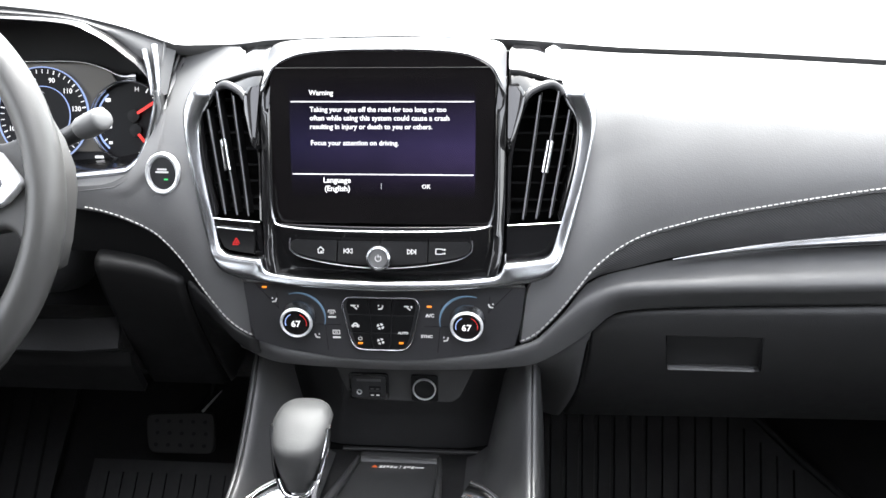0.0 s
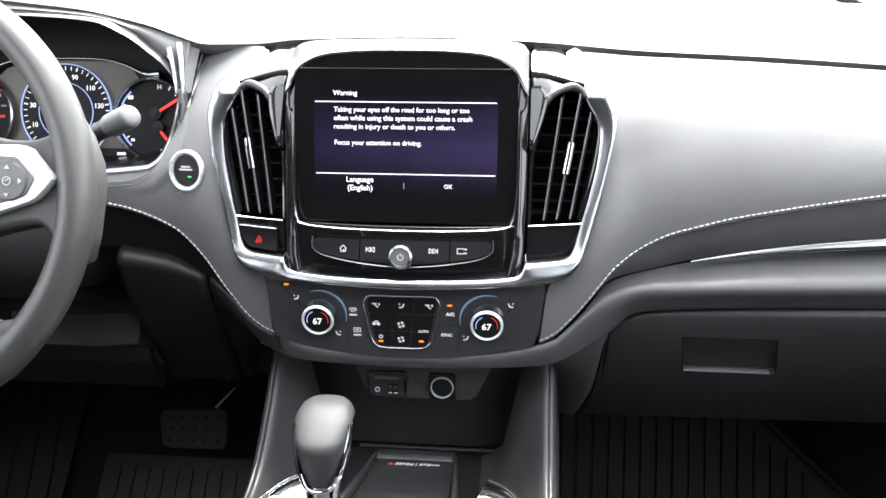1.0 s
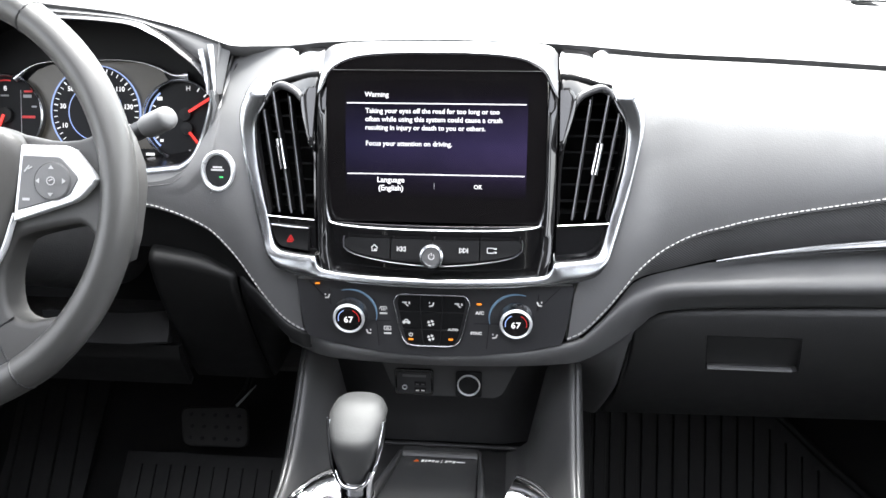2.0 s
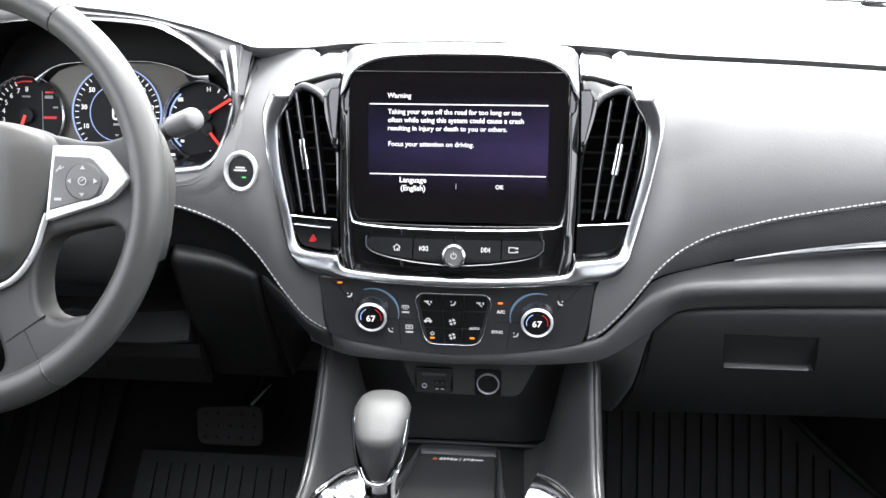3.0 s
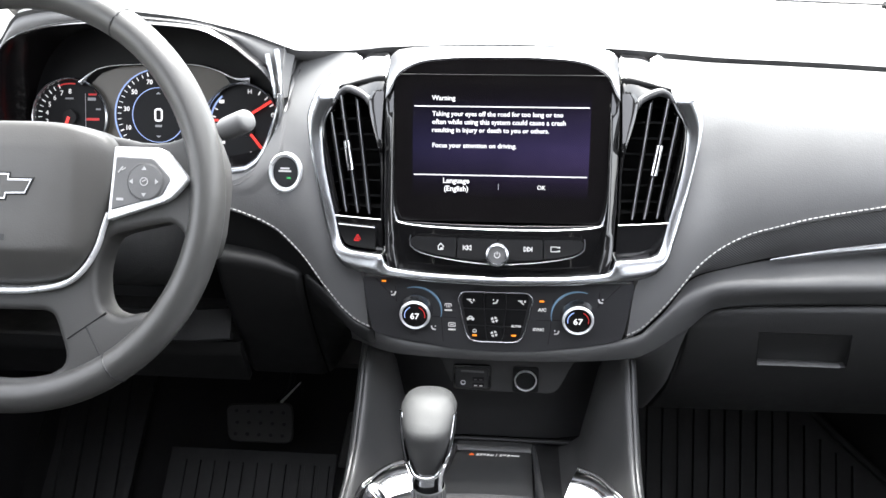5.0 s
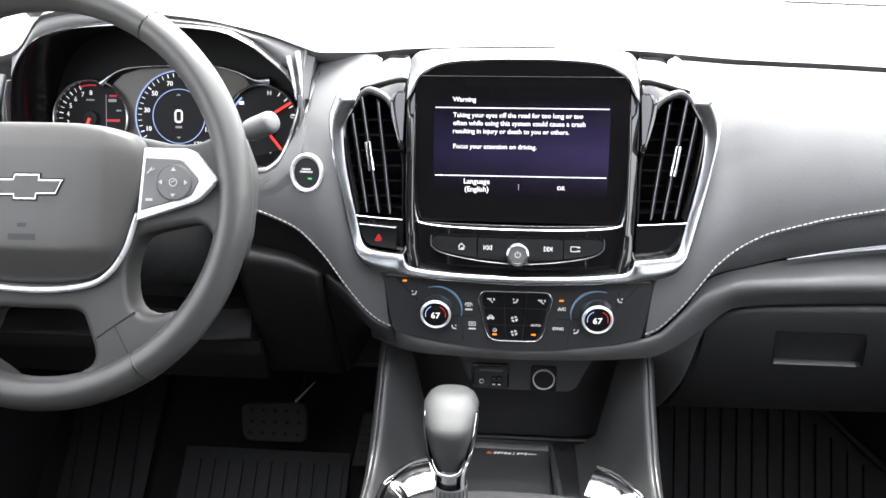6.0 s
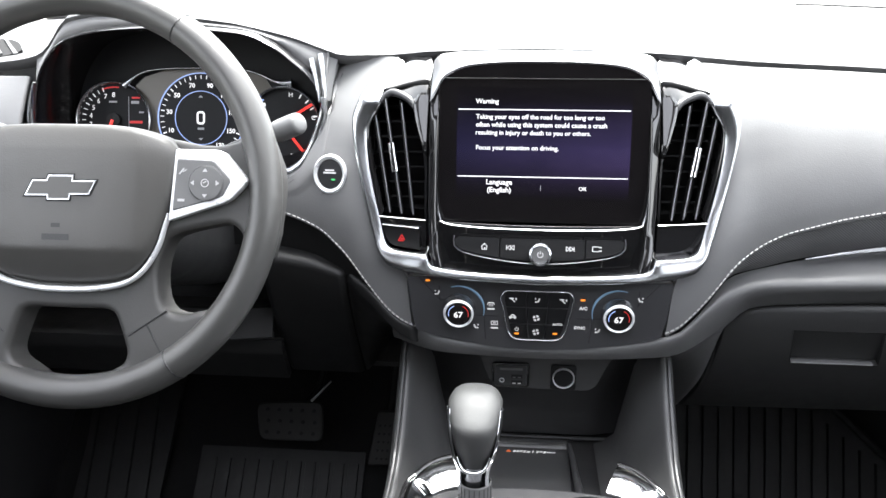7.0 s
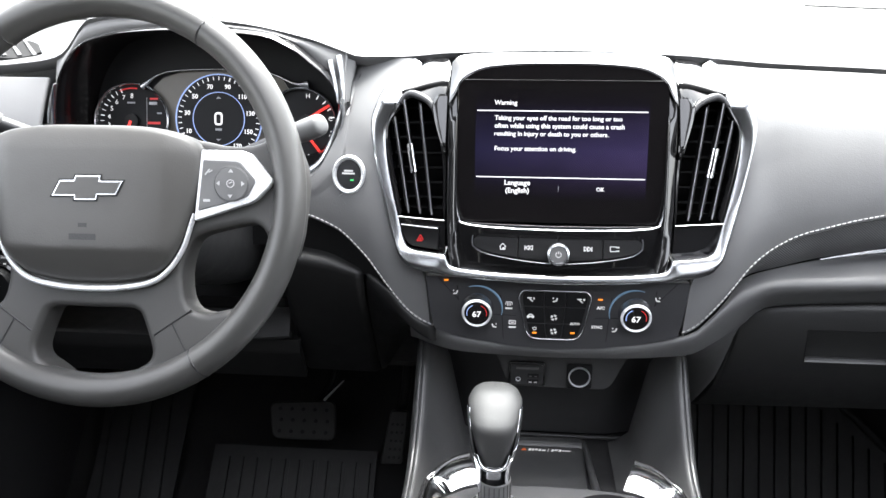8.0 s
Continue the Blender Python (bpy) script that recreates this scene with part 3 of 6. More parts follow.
    b_z = even([(0, 0.541), (0.10, 0.543), (0.14, 0.544), (0.17, 0.550), (0.203, 0.565), (0.223, 0.5815), (0.237, 0.5872), (0.293, 0.5921), (0.494, 0.5995), (0.78, 0.6105)])
    b_y = even([(0, -0.037), (0.07, -0.036), (0.14, -0.027), (0.2, 0.004), (0.234, 0.015), (0.8, 0.017)])

    def shoulder(name, xs):
        ks = []
        for k in range(21):
            row = []
            for q in xs:
                x = abs(q)
                a, c, b = Vector((t_y(x), t_z(x))), Vector((c_y(x), c_z(x))), Vector((b_y(x), b_z(x)))
                if q < -0.10:
                    w = min(1.0, (-0.10 - q) / 0.06)
                    a, c, b = a.lerp(Vector((0.0, 0.573)), w * w), c.lerp(Vector((-0.004, 0.556)), w * w), b.lerp(Vector((0.004, 0.541)), w * w)
                soft_x = float(np.interp(x, (0.15, 0.20, 0.30), (0.80, 0.62, 0.42)))
                low, high = c.lerp(b, soft_x), c.lerp(a, soft_x)
                t = (k - 1) / 19
                if k == 0:
                    p = b + Vector((0.02, 0.002))
                elif t < 0.25:
                    p = b.lerp(low, t * 4)
                elif t < 0.75:
                    u = (t - 0.25) * 2
                    p = low * (1 - u) ** 2 + (c + (c - (a + b) * 0.5) * 0.12) * (2 * u * (1 - u)) + high * u * u
                else:
                    p = high.lerp(a, (t - 0.75) * 4)
                row.append((q, p.x, p.y))
            ks.append(row)
        sheet(name, ks, shoulder_skin, d, thick=0.005, angle=70)

    shoulder("shoulder_trim", list(np.linspace(-0.16, 0.78, 95)))
    # cheek between shoulder and centre console
    edge_x = lerp([(0.409, 0.1850), (0.439, 0.1920), (0.477, 0.1986), (0.520, 0.2006), (0.547, 0.2022), (0.560, 0.2060)])
    rows = []
    for t in np.linspace(0, 1, 22):
        row = []
        for u in np.linspace(0, 1, 12):
            top_x = 0.138 + 0.068 * u
            z = 0.409 + (b_z(top_x) + 0.002 - 0.409) * float(t)
            x = 0.150 + (edge_x(z) - 0.150) * float(u)
            w = float(t) ** 4
            lip = 0.004 * max(0.0, (float(u) - 0.9) / 0.1) ** 2
            row.append((x, (glove_y(z) - 0.003 + lip + 0.02 * (1 - u) ** 2) * (1 - w) + (b_y(top_x) + 0.006) * w, z))
        rows.append(row)
    sheet("lower_cheek", rows, shoulder_skin, d, thick=0.005, angle=60)
    # fins where the padded face meets the instrument hood
    for fin in ([(-0.2555, 0.072, 0.8425), (-0.2508, 0.066, 0.826), (-0.2462, 0.058, 0.811), (-0.2435, 0.051, 0.798)], [(-0.2465, 0.076, 0.8470), (-0.2422, 0.068, 0.830), (-0.2390, 0.059, 0.812), (-0.2368, 0.051, 0.798)]):
        sweep("hood_fin", spline(fin, 6), lambda t: (0.0036 * (1 - 0.6 * t), 0.0035), satin, d, label="narrow satin fin")
    rows = [[(a + (b - a) * u, y + 0.016 * max(0.0, u - 0.5), z) for u in np.linspace(0, 1, 9)] for a, b, y, z in ((-0.2450, -0.2340, 0.058, 0.798), (-0.2500, -0.2330, 0.068, 0.814), (-0.2560, -0.2310, 0.078, 0.832), (-0.2620, -0.2290, 0.088, 0.8475))]
    sheet("fin_base", rows, shoulder_skin, d, thick=0.004, angle=60)
    # knee panels under the wheel
    back_z = lerp([(-0.32, 0.6440), (-0.3123, 0.6435), (-0.2805, 0.6398), (-0.2489, 0.6341), (-0.2303, 0.6265), (-0.2113, 0.6190), (-0.195, 0.6130), (-0.180, 0.6050), (-0.165, 0.5905), (-0.150, 0.5780), (-0.128, 0.5690)])
    back_y = lerp([(-0.32, 0.036), (-0.25, 0.030), (-0.2113, 0.012), (-0.195, -0.004), (-0.180, -0.0155), (-0.165, -0.0225), (-0.15, -0.0275), (-0.128, -0.0330)])
    roll_z = lerp([(-0.32, 0.6250), (-0.3027, 0.6247), (-0.2715, 0.6224), (-0.2407, 0.6169), (-0.2102, 0.6075), (-0.1802, 0.5900), (-0.165, 0.5770), (-0.1506, 0.5640), (-0.128, 0.5520)])
    roll_y = lerp([(-0.32, 0.0), (-0.21, -0.002), (-0.195, -0.012), (-0.18, -0.0205), (-0.165, -0.0270), (-0.15, -0.0315), (-0.128, -0.0360)])

    foot_z = lerp([(-0.32, 0.450), (-0.215, 0.450), (-0.185, 0.490), (-0.165, 0.530), (-0.150, 0.545), (-0.128, 0.545)])

    def bolster(name, x0, x1, n):
        rows = []
        for k in range(23):
            row = []
            for x in np.linspace(x0, x1, n):
                x = float(x)
                a, f = Vector((back_y(x), back_z(x))), Vector((roll_y(x), roll_z(x)))
                c = Vector((f.x - 0.002, a.y + 0.002))
                end = min(x - x0, x1 - x)
                edge = 0.006 * max(0.0, 1 - end / 0.006) ** 2
                if k >= 8:
                    t = (k - 8) / 14
                    q = f * (1 - t) ** 2 + c * 2 * t * (1 - t) + a * t * t
                else:
                    t = k / 8
                    q = Vector((f.x + 0.09 * (1 - t) ** 1.25, foot_z(x) + (f.y - foot_z(x)) * t))
                row.append((x, q.x + edge, q.y))
            rows.append(row)
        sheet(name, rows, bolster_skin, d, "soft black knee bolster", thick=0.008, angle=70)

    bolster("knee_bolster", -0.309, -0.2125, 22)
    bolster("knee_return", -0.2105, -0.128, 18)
    # padded trim under the column, tilted up to the light
    columns("column_trim", -0.455, -0.3105, lambda x: 0.517, lambda x: 0.556, lambda x, z: 0.018 + 0.75 * max(0.0, z - 0.522) - 11.0 * max(0.0, z - 0.522) ** 2 + 0.25 * max(0.0, x + 0.352) + 0.012 * max(0.0, (0.521 - z) / 0.004), dark, d, nx=20, nz=12, thick=0.008, bevel=0.004, label="grained black trim under the column")
    columns("driver_inlay", -0.345, -0.172, lambda x: back_z(x) - 0.004, lambda x: max(back_z(x) - 0.002, stitch_z_left(-x) - 0.002), lambda x, z: max(stitch_y(-x), -0.02) + 0.012, knee_shade_black, d, nx=20, nz=5, thick=0.005, label="smooth black inlay")
    columns("lower_knee_panel", -0.78, -0.30, lambda x: 0.455, lambda x: 0.516, lambda x, z: 0.034 + max(0, 0.50 - z) * 0.5, knee_shade_black, d, nx=16, nz=14, thick=0.01, bevel=0.0)
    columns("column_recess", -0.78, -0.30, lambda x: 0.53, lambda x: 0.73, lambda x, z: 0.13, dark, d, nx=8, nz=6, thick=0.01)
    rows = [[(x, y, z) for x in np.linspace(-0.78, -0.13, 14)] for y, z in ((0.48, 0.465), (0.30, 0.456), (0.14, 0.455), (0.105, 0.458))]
    sheet("under_panel", [r[::-1] for r in rows], knee_shade_black, d, thick=0.006)
    # unseen panel under the glove box, added to keep light off the footwell
    rows = [[(x, y, z) for x in np.linspace(0.15, 0.78, 14)] for y, z in ((0.48, 0.440), (0.30, 0.425), (0.16, 0.418), (0.135, 0.415))]
    sheet("under_panel", [r[::-1] for r in rows], dark, d, thick=0.006)
    # seam stitching
    for name, zf, x0, x1, s in (("stitching", stitch_z, 0.133, 0.78, 1), ("stitching", stitch_z_left, 0.132, 0.318, -1)):
        bm = bmesh.new()
        x = x0
        run = []
        while x < x1:
            run.append(Vector((x * s, stitch_y(x) + 0.0035, zf(x) + 0.0042)))
            x += 0.0006
        picks = [run[0]]
        for p in run:
            if (p - picks[-1]).length >= 0.0054:
                picks.append(p)
        for a, b in zip(picks, picks[1:]):
            dvec = (b - a).normalized()
            side = dvec.cross(Vector((0, -1, 0))).normalized()
            p0, p1 = a.lerp(b, 0.10), a.lerp(b, 0.86)
            rings = []
            for q, r in ((p0, 0.0005), (p0.lerp(p1, 0.2), 0.00092), (p0.lerp(p1, 0.8), 0.00092), (p1, 0.0005)):
                rings.append([bm.verts.new(q + side * r * math.cos(k * math.pi / 2) + Vector((0, -1, 0)) * r * (0.9 + math.sin(k * math.pi / 2))) for k in range(4)])
            for r0, r1 in zip(rings, rings[1:]):
                for k in range(4):
                    bm.faces.new((r0[k], r0[(k + 1) % 4], r1[(k + 1) % 4], r1[k]))
            bm.faces.new(rings[0])
            bm.faces.new(rings[-1][::-1])
        bmesh.ops.recalc_face_normals(bm, faces=bm.faces)
        st = finish(part(name, bm, thread, d, "pale contrast stitching along the seam"))
        st["kind"] = "stuff"
    return d


dashboard()


def glove_box():
    g = thing("glove_box", (0.5, 0.1, 0.44), "closed black glove box with a recessed pull", "glove box")
    top = lerp([(0.1868, 0.4115), (0.1938, 0.439), (0.2004, 0.477), (0.2025, 0.520), (0.2053, 0.5570), (0.212, 0.5735), (0.2259, 0.5820), (0.2401, 0.5868), (0.2972, 0.5917), (0.4195, 0.5969), (0.78, 0.609)])
    low = lerp([(0.1868, 0.4095), (0.315, 0.4140), (0.494, 0.4190), (0.78, 0.428)])

    def face(x, z):
        return glove_y(z) + 0.012 * max(0, (z - top(x) + 0.018) / 0.018) ** 2

    hole = (0.2830, 0.381, 0.509, 0.5575)

    def skew(x, z):
        return 0.008 * float(np.interp(z, (hole[2], hole[3]), (1, 0))) * float(np.interp(x, (0.24, 0.28, 0.385, 0.46), (0, 1, 1, 0)))

    xs = sorted([0.1868, 0.190, 0.1938, 0.1975, 0.2004, 0.2015, 0.2025, 0.2038, 0.2053, 0.209, 0.214, 0.219, 0.226, 0.232, 0.240, 0.252, 0.268, hole[0], 0.305, 0.33, 0.35, hole[1], *np.linspace(0.39, 0.78, 12)])
    bm = bmesh.new()
    grid = []
    for x in xs:
        zs = [low(x) + (hole[2] - low(x)) * k / 6 for k in range(7)] + [hole[2] + (hole[3] - hole[2]) * k / 3 for k in (1, 2, 3)]
        a, b = zs[-1], max(top(x), 0)
        zs += [a + (b - a) * k for k in (0.35, 0.7, 0.82, 0.86, 0.9, 0.94, 0.97, 1.0)]
        if top(x) < hole[3]:
            zs = [low(x) + (top(x) - low(x)) * k / (len(zs) - 1) for k in range(len(zs))]
        grid.append([bm.verts.new((x + skew(x, z), face(x, z), z)) for z in zs])
    for i in range(len(xs) - 1):
        for j in range(len(grid[0]) - 1):
            if xs[i] >= hole[0] - 1e-6 and xs[i + 1] <= hole[1] + 1e-6 and 6 <= j < 9:
                continue
            bm.faces.new((grid[i][j], grid[i + 1][j], grid[i + 1][j + 1], grid[i][j + 1]))
    finish(part("door", bm, glove_skin, g), thick=0.012, bevel=0.0015)
    # pull: a hinged flap that falls back from its upper edge, over a ledge paled to look lit
    m0 = lambda x, z, back=0.0: (x + skew(x, z), face(x, z) + back, z)
    x0, x1, z0, z1 = hole[0] + 0.0012, hole[1] - 0.0012, hole[2], hole[3] - 0.0012
    rows = [[m0(x, z, 0.001 + 0.008 * ((z1 - z) / (z1 - z0)) ** 0.8) for x in np.linspace(x0, x1, 8)] for z in np.linspace(z0 + 0.004, z1, 6)]
    sheet("pull_flap", rows, glove_skin, g, thick=0.002)
    rows = [[(x + skew(x, z0), face(x, z0) + b, z0 + h) for x in np.linspace(x0, x1 - 0.006, 8)] for b, h in ((0.012, 0.0028), (0.008, 0.0026), (0.002, 0.0022), (-0.0010, 0.0014), (-0.0018, 0.0002), (0.001, -0.002))]
    sheet("pull_ledge", [r[::-1] for r in rows], pad_skin, g, thick=0.002, angle=60)
    for x in (x0 - 0.001, x1 + 0.001):
        rows = [[(x + skew(x, z), face(x, z) + b, z) for b in (0.0, 0.018)] for z in np.linspace(z0, z1, 4)]
        sheet("pull_side", rows, dark, g, thick=0.001)
    return g


glove_box()


# ---- the centre stack ----
SURROUND = [  # outer and inner edge of the surround, from its upper tip down to the middle
    (0.1645, 0.8440, 0.1540, 0.8390), (0.1715, 0.8385, 0.1585, 0.8330), (0.1780, 0.8312, 0.1650, 0.8245), (0.1885, 0.8190, 0.1695, 0.8128), (0.1962, 0.8035, 0.1738, 0.8005), (0.2022, 0.7870, 0.1814, 0.7862),
    (0.2016, 0.7660, 0.1856, 0.7695), (0.1970, 0.7430, 0.1830, 0.7400), (0.1910, 0.7140, 0.1765, 0.7110), (0.1820, 0.6800, 0.1700, 0.6870), (0.1734, 0.6578, 0.1632, 0.6640), (0.1670, 0.6465, 0.1565, 0.6565),
    (0.1590, 0.6385, 0.1450, 0.6545), (0.1450, 0.6345, 0.1250, 0.6538), (0.1330, 0.6335, 0.1175, 0.6530), (0.1200, 0.6325, 0.1140, 0.6460), (0.1050, 0.6320, 0.1050, 0.6415), (0.0700, 0.6310, 0.0680, 0.6395), (0.0, 0.6295, 0.0, 0.6390)]


def tip_back(z):
    return max(0.0, z - 0.805) * 0.9


def stack_surround():
    t = thing("stack_surround", (0, -0.02, 0.63), "satin chrome surround framing the screen and vents", "trim")
    half = spline(SURROUND, 5)
    run = [(-a, b, -c, e) for a, b, c, e in half] + [tuple(p) for p in half[::-1]][1:]
    rows = []
    # flatter below, falling in more steeply beside the vents
    low = ((0.0, 0.016), (0.0, -0.0016), (0.03, -0.0034), (0.10, -0.0050), (0.20, -0.0060), (0.30, -0.0062), (0.45, -0.0059), (0.70, -0.0052), (0.94, -0.0043), (1.0, -0.0030), (1.0, 0.004))
    high = ((0.0, 0.016), (0.0, -0.0016), (0.03, -0.0034), (0.10, -0.0048), (0.20, -0.0056), (0.28, -0.0056), (0.45, -0.0044), (0.70, -0.0022), (0.94, 0.0), (1.0, 0.0012), (1.0, 0.006))
    for (v0, off0), (v1, off1) in zip(low, high):
        row = []
        for a, b, c, e in run:
            k = float(np.interp(b, (0.70, 0.765), (0, 1)))
            v, off = v0 + (v1 - v0) * k, off0 + (off1 - off0) * k
            x, z = a + (c - a) * v, b + (e - b) * v
            flush = 0.0030 * min(1.0, max(0.0, (z - 0.812) / 0.012)) * max(0.0, v - 0.5) * 2
            row.append((x, stack(x, z) + off + flush + tip_back(z), z))
        rows.append(row)
    sheet("frame", rows, satin, t, thick=0.002, angle=50)
    rows = []
    for v, off in ((1.004, 0.0045), (1.02, 0.010), (1.03, 0.024)):
        rows.append([(a + (c - a) * v, stack(a + (c - a) * v, b + (e - b) * v) + off + tip_back(b + (e - b) * v), b + (e - b) * v) for a, b, c, e in run])
    sheet("inner_wall", rows, piano, t, "gloss black inner wall", thick=0.001)


stack_surround()


def infotainment_unit():
    u = thing("infotainment_unit", (0, 0.02, 0.65), "gloss black touchscreen unit showing a white driving warning", "touchscreen")
    gz = lambda z: (z - 0.80) * 0.16
    # side cheeks and lower face in gloss black
    for s in (-1, 1):
        rows = []
        prof = [(0.1065, 0.014), (0.1072, -0.0022), (0.1085, -0.0036), (0.1155, -0.0036), (0.1170, -0.0024), (0.1175, 0.012)]
        for z in np.linspace(0.640, 0.8195, 24):
            k = float(np.interp(z, (0.64, 0.66, 0.70, 0.84, 0.85), (-0.007, -0.002, 0.0, 0.0, 0.003)))
            rows.append([(s * (x + k * (1 if s else 1)), stack(x, z) + off + 0.008 * max(0.0, (z - 0.795) / 0.0245), z) for x, off in (prof if s > 0 else prof[::-1])])
        sheet("side_cheek", rows, piano, u, thick=0.0015, angle=50)
    low_face = lambda x: 0.6385 + 0.0003 * (abs(x) / 0.1) ** 6
    columns("lower_face", -0.108, 0.108, low_face, lambda x: 0.6855, lambda x, z: stack(x, 0.69) + 0.003 - 0.10 * (0.69 - z), piano, u, nx=40, nz=16, thick=0.003, bevel=0.001, label="gloss black lower face")
    # glass and lit display
    arch = lerp([(-0.02, 0.8455), (0, 0.8455), (0.02, 0.8455), (0.05, 0.8445), (0.07, 0.8428), (0.082, 0.8405), (0.092, 0.8365), (0.099, 0.8325), (0.1035, 0.8285), (0.1065, 0.8235), (0.109, 0.8180), (0.112, 0.8120), (0.1162, 0.8060)])
    columns("glass", -0.1065, 0.1065, lambda x: 0.686, lambda x: arch(abs(x)) - 0.0003, lambda x, z: gz(z) + 0.0035, glass_black, u, nx=48, nz=12, thick=0.004, bevel=0, label="black glass")
    d = sheet("display", [[(x, gz(z) + 0.0033, z) for x in np.linspace(-0.0885, 0.0885, 9)] for z in np.linspace(0.7105, 0.8215, 9)], display_lit, u, "lit navy display", thick=0.0004)
    on = lambda x, z, o=0.0: pose(x, gz(z) + 0.0029 - o, z, 90 - 9.1)
    for z in (0.80, 0.7325):
        marks("rule", [box(0.174, 0.0011)], on(0, z), lit_white, d)
    marks("divider", [box(0.0007, 0.006)], on(-0.001, 0.7215), grey_ink, d)
    px = 0.174 / 326
    for words, x0, x1, z in (("Warning", 546, 590, 0.8075), ("Taking your eyes off the road for too long or too", 547, 791, 0.7922), ("often while using this system could cause a crash", 547, 796, 0.7843),
                             ("resulting in injury or death to you or others.", 547, 766, 0.7763), ("Focus your attention on driving.", 548, 706, 0.7612),
                             ("Language", 569, 619, 0.7262), ("(English)", 571, 617, 0.7183), ("OK", 747, 763, 0.7215)):
        a, b = -0.087 + (x0 - 513) * px, -0.087 + (x1 - 513) * px
        writing("text_line", words, on((a + b) / 2, z), lit_white, d, width=b - a, bold=0.02)
    # visor: arched lip above the glass, its top rolling back to the dashboard
    back = lerp([(-0.09, 0.8525), (0, 0.8535), (0.09, 0.8525), (0.105, 0.8510), (0.112, 0.8485), (0.1162, 0.8440)])
    rows = []
    xs = np.linspace(-0.1162, 0.1162, 61)
    for t, o in ((0.0, 0.006), (0.0, 0.0012), (0.02, 0.0004), (0.06, 0.0022), (0.16, 0.009), (0.35, 0.021), (0.6, 0.036), (0.8, 0.046), (1.0, 0.056)):
        row = []
        for x in xs:
            a, b = arch(abs(x)), back(abs(x))
            row.append((x, gz(a) + 0.002 + o * (1 - 0.25 * (abs(x) / 0.1162) ** 4), a + (b - a) * t ** 0.9))
        rows.append(row)
    sheet("visor", rows, piano, u, "gloss black visor", thick=0.002, angle=40)
    # head of the glass
    sweep("glass_head", [(x, gz(0.8310) + 0.0004, 0.8310) for x in np.linspace(-0.100, 0.100, 9)], (0.0004, 0.0005), dark, u)
    # bright lip under the glass, turning up at both ends
    lip = spline([(-0.1075, -0.017, 0.722), (-0.1065, -0.020, 0.703), (-0.104, -0.0235, 0.692), (-0.097, -0.0275, 0.6865), (-0.06, -0.0315, 0.684), (0, -0.0335, 0.6835), (0.06, -0.0315, 0.684), (0.097, -0.0275, 0.6865), (0.104, -0.0235, 0.692), (0.1065, -0.020, 0.703), (0.1075, -0.017, 0.722)], 6)
    sweep("glass_lip", lip, lambda t: (0.0005 + 0.0008 * min(1, 6 * min(t, 1 - t)), 0.0022), satin, u, label="satin chrome lip")
    return u


infotainment_unit()


